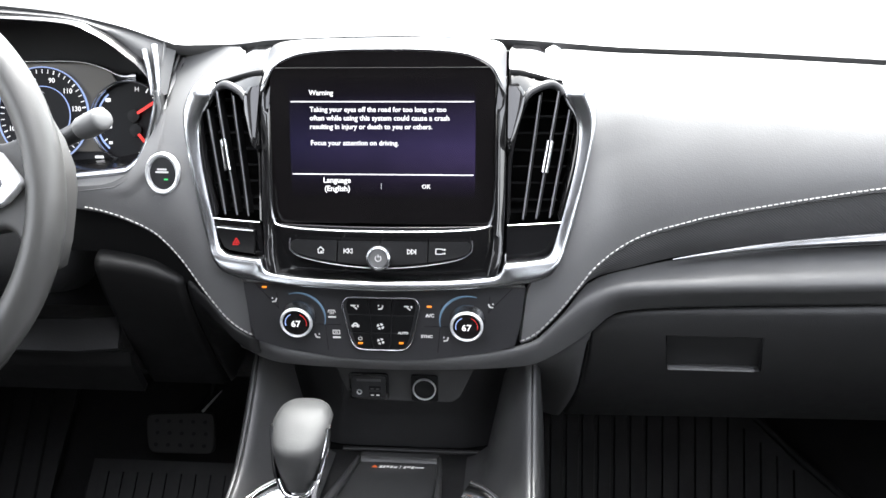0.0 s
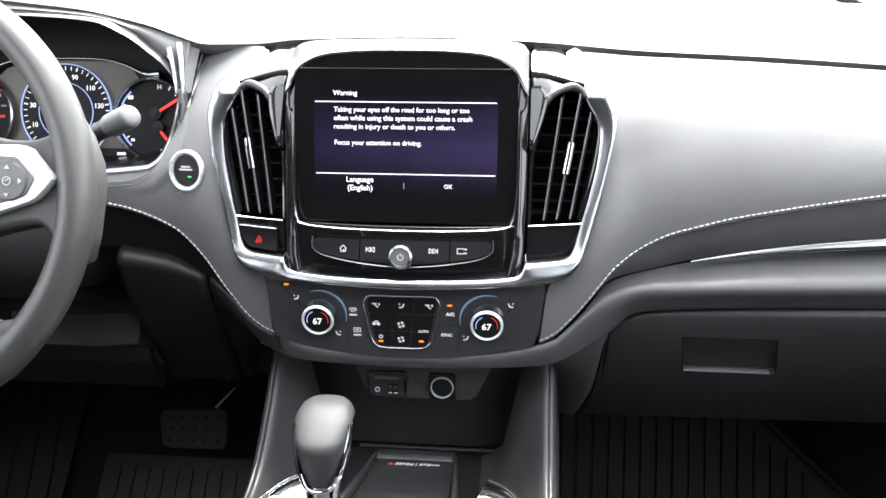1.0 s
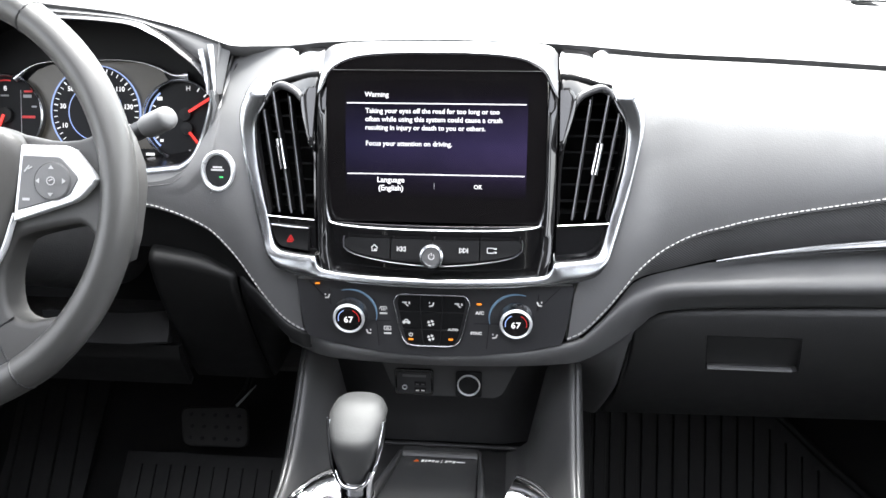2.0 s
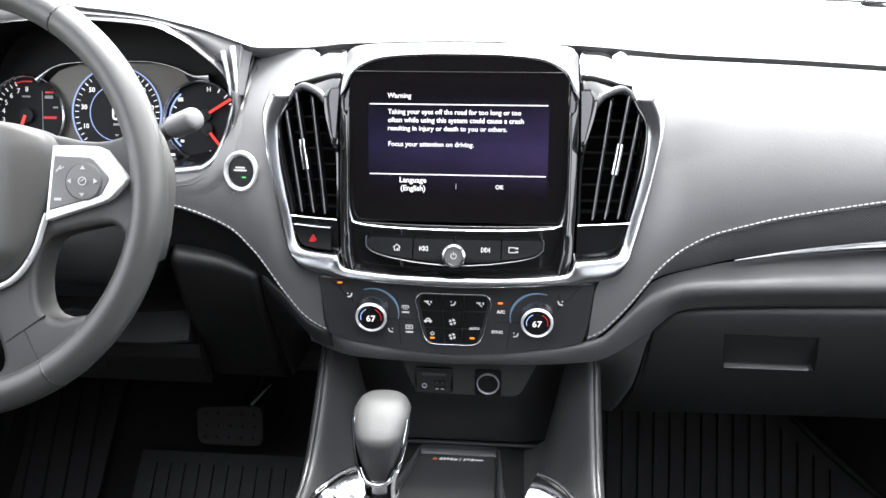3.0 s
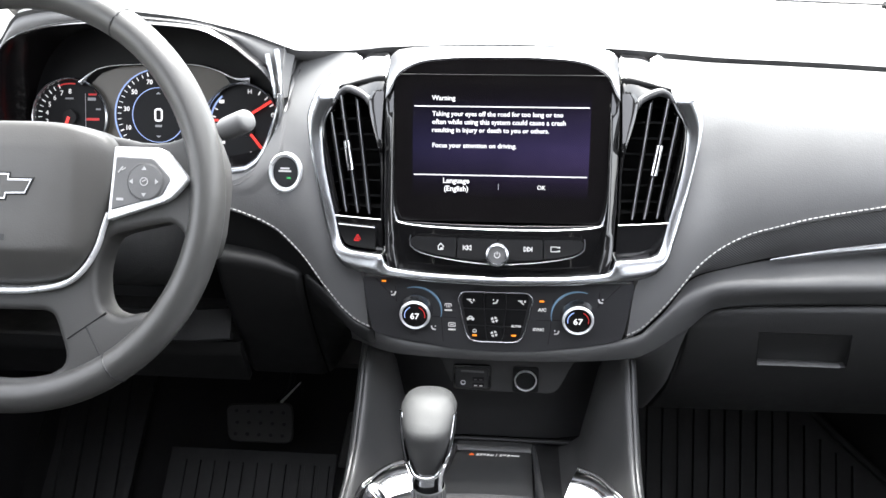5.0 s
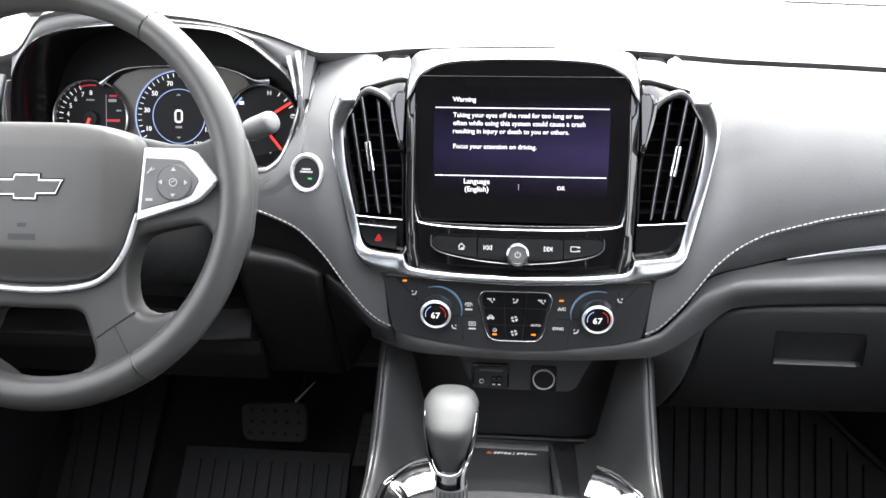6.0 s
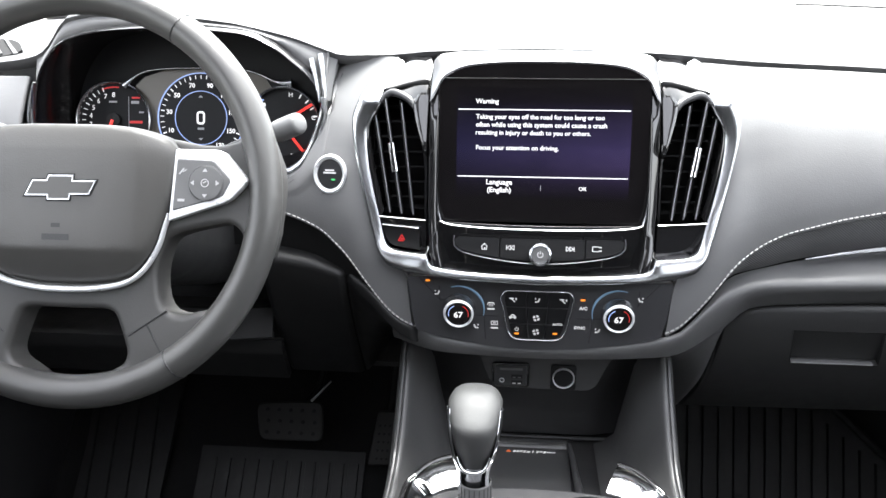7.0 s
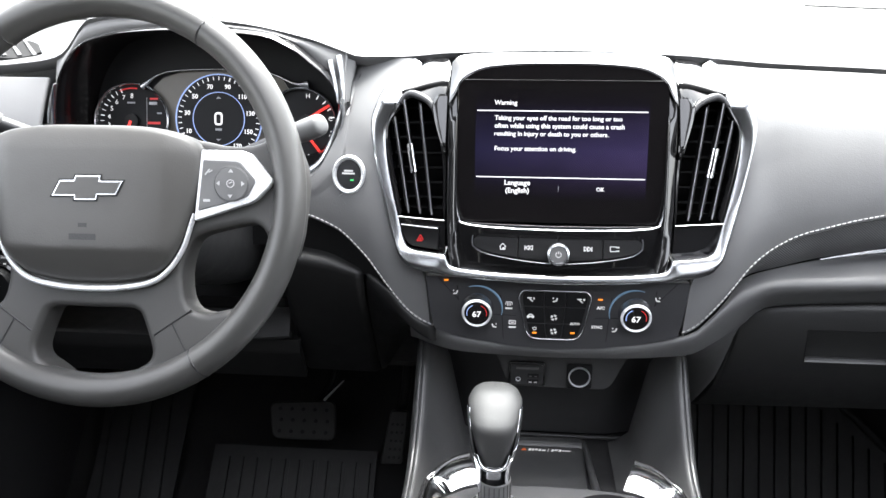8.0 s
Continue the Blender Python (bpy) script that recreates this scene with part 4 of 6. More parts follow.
def control_bar():
    c = thing("media_control_bar", (0, -0.03, 0.652), "black media button bar with a silver power knob", "control bar")
    top = lerp([(-0.088, 0.6715), (-0.0868, 0.6730), (-0.08, 0.6736), (0, 0.6745), (0.078, 0.6736), (0.0843, 0.6730), (0.0855, 0.6715)])
    low = lerp([(-0.088, 0.6665), (-0.0868, 0.6640), (-0.082, 0.6618), (-0.072, 0.6595), (-0.055, 0.657), (-0.03, 0.6545), (0, 0.653), (0.03, 0.6545), (0.055, 0.657), (0.072, 0.6595), (0.080, 0.6618), (0.0843, 0.6640), (0.0855, 0.6665)])
    face = lambda x, z: stack(x, z) - 0.0035 + 0.0015 * ((z - 0.664) / 0.01) ** 2
    for x0, x1 in ((-0.088, -0.0415), (-0.0407, -0.0005), (0.0003, 0.0452), (0.046, 0.0855)):
        columns("button", x0, x1, low, top, face, button_black, c, nx=12, nz=6, thick=0.018, bevel=0.0008)
    # narrow bright rim under the bar
    rim = [(-0.0885, 0.6740), (-0.0892, 0.6700), (-0.0885, 0.6640), (-0.0835, 0.6605)] + [(float(x), low(float(x)) - 0.0022) for x in np.linspace(-0.078, 0.076, 26)] + [(0.0815, 0.6605), (0.0862, 0.6640), (0.0870, 0.6700), (0.0862, 0.6740)]
    sweep("bar_rim", [(x, stack(x, z) - 0.001, z) for x, z in rim], (0.0005, 0.0016), vane_grey, c)
    k = lathe("power_knob", [(0.0122, -0.002), (0.0122, 0.006), (0.0112, 0.0095), (0.0092, 0.0105), (0.0086, 0.0095), (0.0082, 0.0088), (0.0, 0.0088)], on_stack(0, 0.660, 0.002, 16), satin, c, label="silver rotary power knob")
    m = on_stack(0, 0.660, 0.002, 16) @ pose(0, 0, 0.0092)
    lathe("knob_face", [(0.0084, -0.0008), (0.0083, 0.0), (0.0, 0.0002)], m, stalk_grey, k)
    marks("power_sign", [arc(0.0024, 0.0031, 35, 325), box(0.0007, 0.0028, 0, 0.0022)], m @ pose(0, 0, 0.0006), glow_white_ink, k)
    w = 0.0007
    home = [[(-0.0036, 0), (0, 0.0034), (0.0036, 0), (0.003, -0.0004), (0, 0.0024), (-0.003, -0.0004)], box(w, 0.0034, -0.0023, -0.0017), box(0.0046, w, 0, -0.003), box(w, 0.0034, 0.0023, -0.0017), box(0.0014, 0.002, 0.0005, -0.002)]
    tri = lambda x, s: [(x, 0.0024), (x + s * 0.0036, 0), (x, -0.0024)]
    skip = lambda s: [stroke((0, 0.0024), (s * 0.0036, 0), w), stroke((0, -0.0024), (s * 0.0036, 0), w), stroke((0, -0.0024), (0, 0.0024), w), stroke((-s * 0.0036, 0.0024), (0, 0), w), stroke((-s * 0.0036, -0.0024), (0, 0), w), stroke((-s * 0.0036, -0.0024), (-s * 0.0036, 0.0024), w), box(w, 0.0048, s * 0.0042, 0)]
    device = [stroke((-0.004, 0.0024), (0.0026, 0.0024), w), stroke((-0.004, -0.0024), (0.0026, -0.0024), w), stroke((-0.004, -0.0024), (-0.004, 0.0024), w), stroke((0.0026, 0.0024), (0.0026, 0.001), w), stroke((0.0026, -0.0024), (0.0026, -0.001), w), disc(0.0009, 0.0042, 0.0018, 8), disc(0.0009, 0.0042, -0.0018, 8)]
    for name, shapes, x in (("home_sign", home, -0.057), ("back_sign", skip(-1), -0.030), ("forward_sign", skip(1), 0.030), ("device_sign", device, 0.057)):
        marks(name, shapes, on_stack(x, 0.666, 0.0046, 18), glow_white_ink, c)
    return c


control_bar()

VENT_OUT = [(0.1180, 0.6865), (0.1185, 0.76), (0.1190, 0.815), (0.1200, 0.843), (0.135, 0.8470), (0.1535, 0.8385), (0.1650, 0.8245), (0.1695, 0.8125), (0.1748, 0.8000), (0.1858, 0.777), (0.1830, 0.740), (0.1705, 0.6865)]
VENT_IN = [(0.1225, 0.690), (0.1232, 0.738), (0.1275, 0.766), (0.1335, 0.787), (0.1400, 0.8015), (0.149, 0.8085), (0.159, 0.8090), (0.1665, 0.8045), (0.1752, 0.7910), (0.1830, 0.776), (0.1775, 0.735), (0.1668, 0.690)]


def air_vent(s):
    v = thing("air_vent", (s * 0.15, 0.02, 0.688), "upright black air vent with silver-edged vanes", "air vent", group="dashboard air vents")
    n = len(VENT_OUT)
    # housing: a ring from the surround in to the mouth
    rows = []
    for t, off in ((0.0, 0.014), (0.02, 0.0040), (0.25, 0.0012), (0.6, 0.0010), (0.9, 0.004), (1.0, 0.009), (1.0, 0.030)):
        row = []
        for (a, b), (c, e) in zip(VENT_OUT, VENT_IN):
            x, z = a + (c - a) * t, b + (e - b) * t
            row.append((s * x, stack(x, z) + off + tip_back(z) * 0.9, z))
        row = [tuple(p) for p in spline(row, 4)]
        rows.append(row if s < 0 else row[::-1])
    sheet("housing", rows, piano, v, "gloss black housing", thick=0.0015, angle=40)
    # glossy swept blade beside the screen
    far = lerp([(0.752, 0.1215), (0.765, 0.1235), (0.780, 0.1285), (0.795, 0.1330), (0.806, 0.1345), (0.813, 0.1300)])
    rows = []
    for z in np.linspace(0.752, 0.813, 13):
        z = float(z)
        proud = 0.0015 + (0.813 - z) * 0.36 * min(1.0, (z - 0.752) / 0.012)
        row = [(s * (0.1188 + (far(z) - 0.1188) * u), stack(0.125, z) - proud + 0.004 * (u - 0.4) ** 2 + d, z) for u, d in ((0, 0.006), (0, 0), (0.3, 0), (0.6, 0), (0.9, 0.0004), (1, 0.002), (1, 0.010))]
        rows.append(row if s > 0 else row[::-1])
    sheet("blade", rows, piano, v, "gloss black swept blade", thick=0.001, angle=50)
    # dark bar standing in for the shadow gap under the upper block of the housing
    gap = spline([(s * x, stack(x, z) + tip_back(z) * 0.9 - 0.0008, z) for x, z in ((0.1195, 0.8235), (0.130, 0.8225), (0.145, 0.8195), (0.158, 0.8165), (0.170, 0.8145))], 5)
    sweep("shadow_gap", gap, lambda t: (0.0034 * (1 - 0.65 * t), 0.0014), void, v)
    # brow over the mouth
    brow = spline([(s * 0.131, stack(0.131, 0.797) + 0.001, 0.797), (s * 0.140, stack(0.14, 0.807) + 0.003, 0.8075), (s * 0.156, stack(0.156, 0.812) + 0.008, 0.8125), (s * 0.1655, stack(0.1655, 0.8095) + 0.008, 0.8095), (s * 0.1710, stack(0.171, 0.803) + 0.006, 0.8030)], 6)
    sweep("brow", brow, lambda t: (0.0026 + 0.0016 * math.sin(math.pi * t), 0.0045), panel_black, v)
    # dark duct
    mouth = [(s * x, z) for x, z in VENT_IN]
    m = Matrix(((1, 0, 0, 0), (0, 0, -1, 0), (0, 1, 0, 0), (0, 0, 0, 1)))
    bm = bmesh.new()
    rim = [bm.verts.new((x, stack(x, z) + 0.028, z)) for x, z in mouth]
    rear = [bm.verts.new((x, stack(x, z) + 0.07, z)) for x, z in mouth]
    for i in range(n):
        j = (i + 1) % n
        bm.faces.new((rim[i], rim[j], rear[j], rear[i]))
    bm.faces.new(rear)
    bmesh.ops.recalc_face_normals(bm, faces=bm.faces)
    part("duct", bm, void, v)
    # level rear louvres
    left, right = lerp([(0.69, 0.1225), (0.738, 0.1232), (0.766, 0.1275), (0.787, 0.1335), (0.805, 0.142)]), lerp([(0.69, 0.1668), (0.735, 0.1775), (0.776, 0.1830), (0.792, 0.1750), (0.806, 0.166)])
    for z in np.linspace(0.700, 0.795, 7):
        z = float(z)
        y = stack(0.15, z) + 0.030
        a, b = left(z) + 0.001, right(z) - 0.001
        rows = [[(s * x, y + dy, z + dz) for x in ((a, b) if s > 0 else (b, a))] for dy, dz in ((0.016, -0.004), (0.0, 0.0), (0.001, 0.0022), (0.016, -0.0018))]
        sheet("louvre", rows, duct_black, v, thick=0.0006)
    # upright vanes with bright edges
    for (xa, xb, zt) in ((0.134, 0.148, 0.803), (0.1465, 0.166, 0.8065), (0.1595, 0.1765, 0.789)):
        pts = []
        for t in np.linspace(0, 1, 9):
            z = 0.690 + (zt - 0.690) * t
            x = xa + (xb - xa) * t
            pts.append((s * x, stack(x, z) + 0.005, z))
        deep = [(p[0] + s * 0.002, p[1] + 0.011, p[2]) for p in pts]
        vane = sweep("vane", deep, (0.0011, 0.011), void, v)
        sweep("edge", pts, (0.0009, 0.0013), vane_grey, vane, label="bright silver edge")
    # slider on the middle vane
    a, b = Vector((s * 0.1536, stack(0.1536, 0.733) + 0.0005, 0.733)), Vector((s * 0.1586, stack(0.1586, 0.763) + 0.0005, 0.763))
    sweep("slider", [a.lerp(b, t) for t in (0, 0.02, 0.06, 0.3, 0.5, 0.7, 0.94, 0.98, 1)], lambda t: (0.0036 if 0.05 < t < 0.95 else 0.0022, 0.0030 if 0.05 < t < 0.95 else 0.002), chrome, v, n=14, label="bright chrome slider")
    low_end, high_end = a.lerp(b, 0.2) + Vector((0, -0.0030, 0)), a.lerp(b, 0.8) + Vector((0, -0.0030, 0))
    sweep("slider_groove", [low_end.lerp(high_end, t) for t in (0, 0.1, 0.5, 0.9, 1)], lambda t: (0.0009 if 0.05 < t < 0.95 else 0.0004, 0.0004), dark, v, n=8)
    # bright line and the blank or switch beneath
    sweep("lower_edge", [(s * x, stack(x, 0.687) - 0.001, 0.6868 - 0.0000 * x) for x in np.linspace(0.1195, 0.170, 8)], (0.0011, 0.002), chrome, v, label="bright chrome lower edge")
    return v


for side in (-1, 1):
    air_vent(side)


def switch_plate(s):
    hazard = s < 0
    t = thing("hazard_switch" if hazard else "blank_switch_plate", (s * 0.145, 0.0, 0.655), "gloss black hazard switch with a red triangle" if hazard else "gloss black blank plate under the air vent", "switch")
    top, low = 0.6845, lerp([(0.118, 0.654), (0.155, 0.656), (0.160, 0.659), (0.1665, 0.672), (0.1695, 0.684)])
    xs = list(np.linspace(-0.1695, -0.119, 15)) if hazard else list(np.linspace(0.119, 0.1695, 15))
    columns("plate", 0, 0, lambda x: low(abs(x)), lambda x: top, lambda x, z: stack(x, 0.672) + 0.003 + 0.06 * (z - 0.672), piano, t, nz=6, thick=0.003, bevel=0.0006, xs=xs)
    if hazard:
        xs = list(np.linspace(-0.166, -0.126, 12))
        b = columns("button", 0, 0, lambda x: low(abs(x)) + 0.0035, lambda x: 0.6775, lambda x, z: stack(x, z) - 0.0005, button_black, t, nz=5, thick=0.004, bevel=0.0008, xs=xs)
        sweep("button_edge", [(x, stack(x, 0.678) - 0.001, 0.6785 - 0.0004 * (x + 0.166) / 0.04) for x in np.linspace(-0.166, -0.1265, 7)], (0.0011, 0.0015), chrome, t, label="bright chrome edge")
        h = 0.0036
        marks("triangle_sign", [stroke((-h, -h * 0.8), (h, -h * 0.8), 0.0011), stroke((-h, -h * 0.8), (0, h), 0.0011), stroke((h, -h * 0.8), (0, h), 0.0011), [(-h * 0.45, -h * 0.5), (h * 0.45, -h * 0.5), (0, h * 0.35)]], on_stack(-0.145, 0.667, 0.0016), red_ink, b)


switch_plate(-1)
switch_plate(1)


def climate_panel():
    c = thing("climate_control_panel", (0, -0.03, 0.56), "black climate panel with two temperature knobs reading 67", "climate controls")
    low = lerp([(0, 0.5575), (0.04, 0.5585), (0.07, 0.562), (0.10, 0.5660), (0.118, 0.5700), (0.129, 0.5735), (0.138, 0.6295)])
    columns("panel", -0.1375, 0.1375, lambda x: low(abs(x)), lambda x: 0.6305, climate, panel_black, c, nx=60, nz=14, thick=0.012, bevel=0.0012, label="satin black panel")
    for s in (-1, 1):
        # raised wedge and pale blue arc round each knob
        m = on_climate(s * 0.0825, 0.598, 0.0)
        k = lathe("temperature_knob", [(0.0176, -0.001), (0.0172, 0.002), (0.0166, 0.003), (0.0164, 0.009), (0.0158, 0.0115), (0.0130, 0.0118), (0, 0.0118)], m, satin, c, n=40, label="chrome-rimmed temperature knob")
        lathe("knob_rim", [(0.0160, 0.0105), (0.0158, 0.0125), (0.0146, 0.0137), (0.0134, 0.0127), (0.0132, 0.0115)], m, silver, k, n=40, label="bright rim")
        f = m @ pose(0, 0, 0.0122)
        lathe("knob_display", [(0.0132, -0.0006), (0.0131, 0.0), (0, 0.0001)], f, glass_black, k, n=32)
        marks("cold_arc", [arc(0.0100, 0.0108, -105, -25)], f @ pose(0, 0, 0.0006), lit_blue, k)
        marks("warm_arc", [arc(0.0100, 0.0108, 25, 105)], f @ pose(0, 0, 0.0006), red_ink, k)
        writing("reading", "67", f @ pose(0, -0.0006, 0.0006), lit_white, k, height=0.0071, bold=0.02)
        pts = []
        for a in np.linspace(-20 if s < 0 else -104, 104 if s < 0 else 20, 24):
            r = 0.0265
            x, z = s * 0.0825 + r * math.sin(radians(a)), 0.598 + 0.0245 * math.cos(radians(a))
            pts.append((x, climate(x, z) - 0.0006, z))
        sweep("arc_line", pts, lambda t: (0.0009 * (0.4 + math.sin(math.pi * t)), 0.0006), blue_line, c, label="pale blue arc")
    # joint lines between outer buttons
    def seam(a, b):
        pts = [(a[0] + (b[0] - a[0]) * t, 0, a[1] + (b[1] - a[1]) * t) for t in np.linspace(0, 1, 8)]
        sweep("joint", [(x, climate(x, z) + 0.0001, z) for x, _, z in pts], (0.0004, 0.0004), void, c)

    for s in (-1, 1):
        seam((s * 0.125, 0.6295), (s * 0.102, 0.606))
        seam((s * 0.058, 0.614), (s * 0.054, 0.566))
        seam((s * 0.041, 0.592), (s * 0.066, 0.592))
        seam((s * 0.103, 0.606), (s * 0.104, 0.622))
    # middle key block inside a bright rim
    ring = spline([(0, 0.6205), (0.028, 0.6205), (0.0345, 0.6185), (0.0375, 0.612), (0.036, 0.604), (0.0315, 0.583), (0.0285, 0.5745), (0.0235, 0.5695), (0.015, 0.568), (0, 0.568)], 6)
    loop = ring + [Vector((-p.x, p.y)) for p in ring[::-1]][1:-1]
    sweep("key_rim", [(p.x - 0.001, climate(p.x, p.y) - 0.0012, p.y) for p in loop], (0.00095, 0.0014), satin, c, closed=True, label="silver rim")
    wide = lerp([(0.568, 0.0215), (0.5745, 0.0275), (0.583, 0.0300), (0.604, 0.0345), (0.612, 0.036), (0.6205, 0.0335)])
    rows_z = ((0.6035, 0.6192), (0.5855, 0.6025), (0.5695, 0.5845))
    for z0, z1 in rows_z:
        for i in range(3):
            a, b = -0.333 + 0.667 * (i - 1) , 0
            lo, hi = (-1 + 0.667 * i), (-1 + 0.667 * (i + 1))
            rows = []
            for z in np.linspace(z0, z1, 5):
                w = wide(float(z)) - 0.0015
                x0, x1 = lo * w - 0.001 + 0.0005, hi * w - 0.001 - 0.0005
                rows.append([(x, climate(x, float(z)) - 0.0012, float(z)) for x in np.linspace(x0, x1, 5)])
            sheet("key", rows, button_black, c, thick=0.002, bevel=0.0004)
    ink = lambda x, z: on_climate(x, z, 0.0024) @ Matrix.Scale(1.18, 4)
    w = 0.0006
    seat = [stroke((-0.002, 0.002), (-0.001, -0.001), 0.0011), stroke((-0.001, -0.001), (0.002, -0.0015), 0.0011), box(0.001, 0.0012, 0.0016, 0.0018)]
    seat2 = [stroke((0.002, 0.002), (0.001, -0.001), 0.0011), stroke((0.001, -0.001), (-0.002, -0.0015), 0.0011), box(0.001, 0.0012, -0.0016, 0.0018)]
    person_free = [stroke((-0.003, 0.0015), (0.001, 0.0015), 0.0009), stroke((-0.001, 0.001), (0.002, -0.002), 0.0009), box(0.0012, 0.002, 0.003, 0.001)]
    fan = [arc(0.0012, 0.0030, a, a + 55) for a in (0, 90, 180, 270)]
    auto_car = [arc(0.0012, 0.0022, -90, 90), box(0.0066, 0.0014, 0, -0.0006), disc(0.001, -0.002, -0.0014, 8), disc(0.001, 0.002, -0.0014, 8)]
    defrost = [[(-0.0034, 0.0006), (-0.0026, 0.0032), (0.0026, 0.0032), (0.0034, 0.0006), (0.0028, 0.0006), (0.0022, 0.0026), (-0.0022, 0.0026), (-0.0028, 0.0006)], stroke((-0.0014, 0.002), (-0.0014, -0.0008), w), stroke((0, 0.002), (0, -0.0008), w), stroke((0.0014, 0.002), (0.0014, -0.0008), w), box(0.0064, 0.0014, 0, -0.0034)]
    rear = [stroke((-0.0028, 0.0032), (0.0028, 0.0032), w), stroke((-0.0028, -0.0002), (0.0028, -0.0002), w), stroke((-0.0028, 0.0032), (-0.0028, -0.0002), w), stroke((0.0028, 0.0032), (0.0028, -0.0002), w), box(0.003, 0.0008, 0, 0.0015), box(0.0064, 0.0014, 0, -0.0034)]
    power = [arc(0.0012, 0.0018, 35, 325), box(0.0005, 0.0018, 0, 0.0014)]
    for name, shapes, x, z in (("airflow_sign", person_free, -0.0265, 0.611), ("airflow_sign", seat2, -0.001, 0.611), ("airflow_sign", person_free, 0.0255, 0.611), ("recirculation_sign", auto_car, -0.026, 0.593),
                               ("fan_sign", fan, -0.0015, 0.592), ("fan_sign", fan, -0.0015, 0.577), ("power_sign", power, -0.0215, 0.5795), ("screen_heater_sign", defrost, -0.049, 0.604), ("rear_heater_sign", rear, -0.045, 0.5835),
                               ("seat_sign", seat2, -0.106, 0.615), ("seat_sign", seat, -0.064, 0.5805), ("seat_sign", seat2, 0.062, 0.580), ("seat_sign", seat, 0.105, 0.6135)):
        marks(name, shapes, ink(x, z), glow_white_ink, c)
    for words, x, z, wd in (("AUTO", 0.0205, 0.586, 0.0088), ("A/C", 0.0465, 0.604, 0.0072), ("SYNC", 0.0435, 0.583, 0.0096)):
        writing("key_text", words, ink(x, z), glow_white_ink, c, width=wd, bold=0.05)
    for x, z in ((-0.116, 0.6275), (0.046, 0.6125), (-0.0215, 0.5745), (0.0185, 0.5755)):
        plate("indicator_lamp", rounded(0.0048, 0.0016, 0.0006, 2), on_climate(x, z, 0.0022), amber, c, depth=0.001, bevel=0, label="lit amber indicator lamp")
    c.location.z -= 0.0015
    return c


climate_panel()


def outlet_panel():
    o = thing("outlet_panel", (0, 0.02, 0.485), "black outlet panel with data ports and a socket", "outlet panel")
    low = lerp([(-0.085, 0.545), (-0.062, 0.522), (-0.052, 0.496), (-0.045, 0.487), (-0.034, 0.483), (0.06, 0.4825), (0.07, 0.488), (0.078, 0.505), (0.086, 0.522), (0.10, 0.545)])
    columns("panel", -0.083, 0.098, low, lambda x: 0.552, lambda x, z: 0.013 - 0.35 * max(0, z - 0.52), console_black, o, nx=40, nz=8, thick=0.01, bevel=0.003)
    on = lambda x, z, out=0.0: pose(x, 0.0115 - out, z, 90)
    plate("port_frame", rounded(0.043, 0.031, 0.004), on(-0.0265, 0.5005, 0.002), piano, o, depth=0.004, bevel=0.0012)
    p = plate("port_block", rounded(0.037, 0.025, 0.002), on(-0.0265, 0.5005, 0.0032), panel_black, o, depth=0.004, bevel=0.0006)
    plate("card_slot", box(0.026, 0.0025), on(-0.026, 0.509, 0.0038), stalk_grey, p, depth=0.001, bevel=0)
    lathe("audio_jack", [(0.0030, 0), (0.0030, 0.0010), (0.0020, 0.0012), (0.0018, -0.0006), (0, -0.0006)], on(-0.0365, 0.495, 0.0036), silver, p, n=16, label="small silver jack")
    for z in (0.5, 0.4925):
        plate("port", box(0.0125, 0.0045), on(-0.0195, z, 0.0038), void, p, depth=0.001, bevel=0)
        marks("port_contacts", [box(0.0035, 0.0012, -0.003, -0.0008), box(0.0035, 0.0012, 0.003, -0.0008)], on(-0.0195, z, 0.0043), glow_white_ink if z < 0.495 else stalk_grey, p)
    plate("socket_plate", rounded(0.029, 0.031, 0.003), on(0.0335, 0.4995, 0.001), dark, o, depth=0.003, bevel=0.0008)
    r = lathe("socket_ring", [(0.0126, 0.0), (0.0125, 0.0024), (0.0119, 0.0031), (0.0112, 0.0024), (0.0110, -0.004)], on(0.0335, 0.4995, 0.0015), silver, o, n=36, label="chrome socket ring")
    lathe("socket_well", [(0.0110, 0.001), (0.0107, -0.02), (0, -0.02)], on(0.0335, 0.4995, 0.0015), stalk_grey, r, n=32)
    o.location += Vector((0, 0.001, -0.0055))


outlet_panel()


def start_button():
    m = pose(-0.2275, pad_y(-0.2275, 0.726) - 0.0045, 0.726, 90 - 10, 0, -4)
    b = thing("start_button", tuple(m.translation), "round black engine start button with a bright ring", "button")
    s = Matrix.Diagonal((1, 1.16, 1, 1))
    lathe("ring", [(0.0185, -0.004), (0.0182, 0.0012), (0.0168, 0.0026), (0.0146, 0.0014), (0.0138, -0.001)], m @ s, silver, b, n=40, label="bright silver ring")
    cap = lathe("cap", [(0.0138, -0.001), (0.0132, 0.0), (0.0, 0.0006)], m @ s, panel_black, b, n=36)
    f = m @ pose(0, 0, 0.0012)
    marks("caption", [box(0.010, 0.0018, 0, 0.0042), box(0.014, 0.0018, 0, 0.0014)], f, glow_white_ink, cap)
    marks("status_lamp", [box(0.0042, 0.0016, 0.004, -0.0058)], f, green, cap, label="lit green lamp")


start_button()


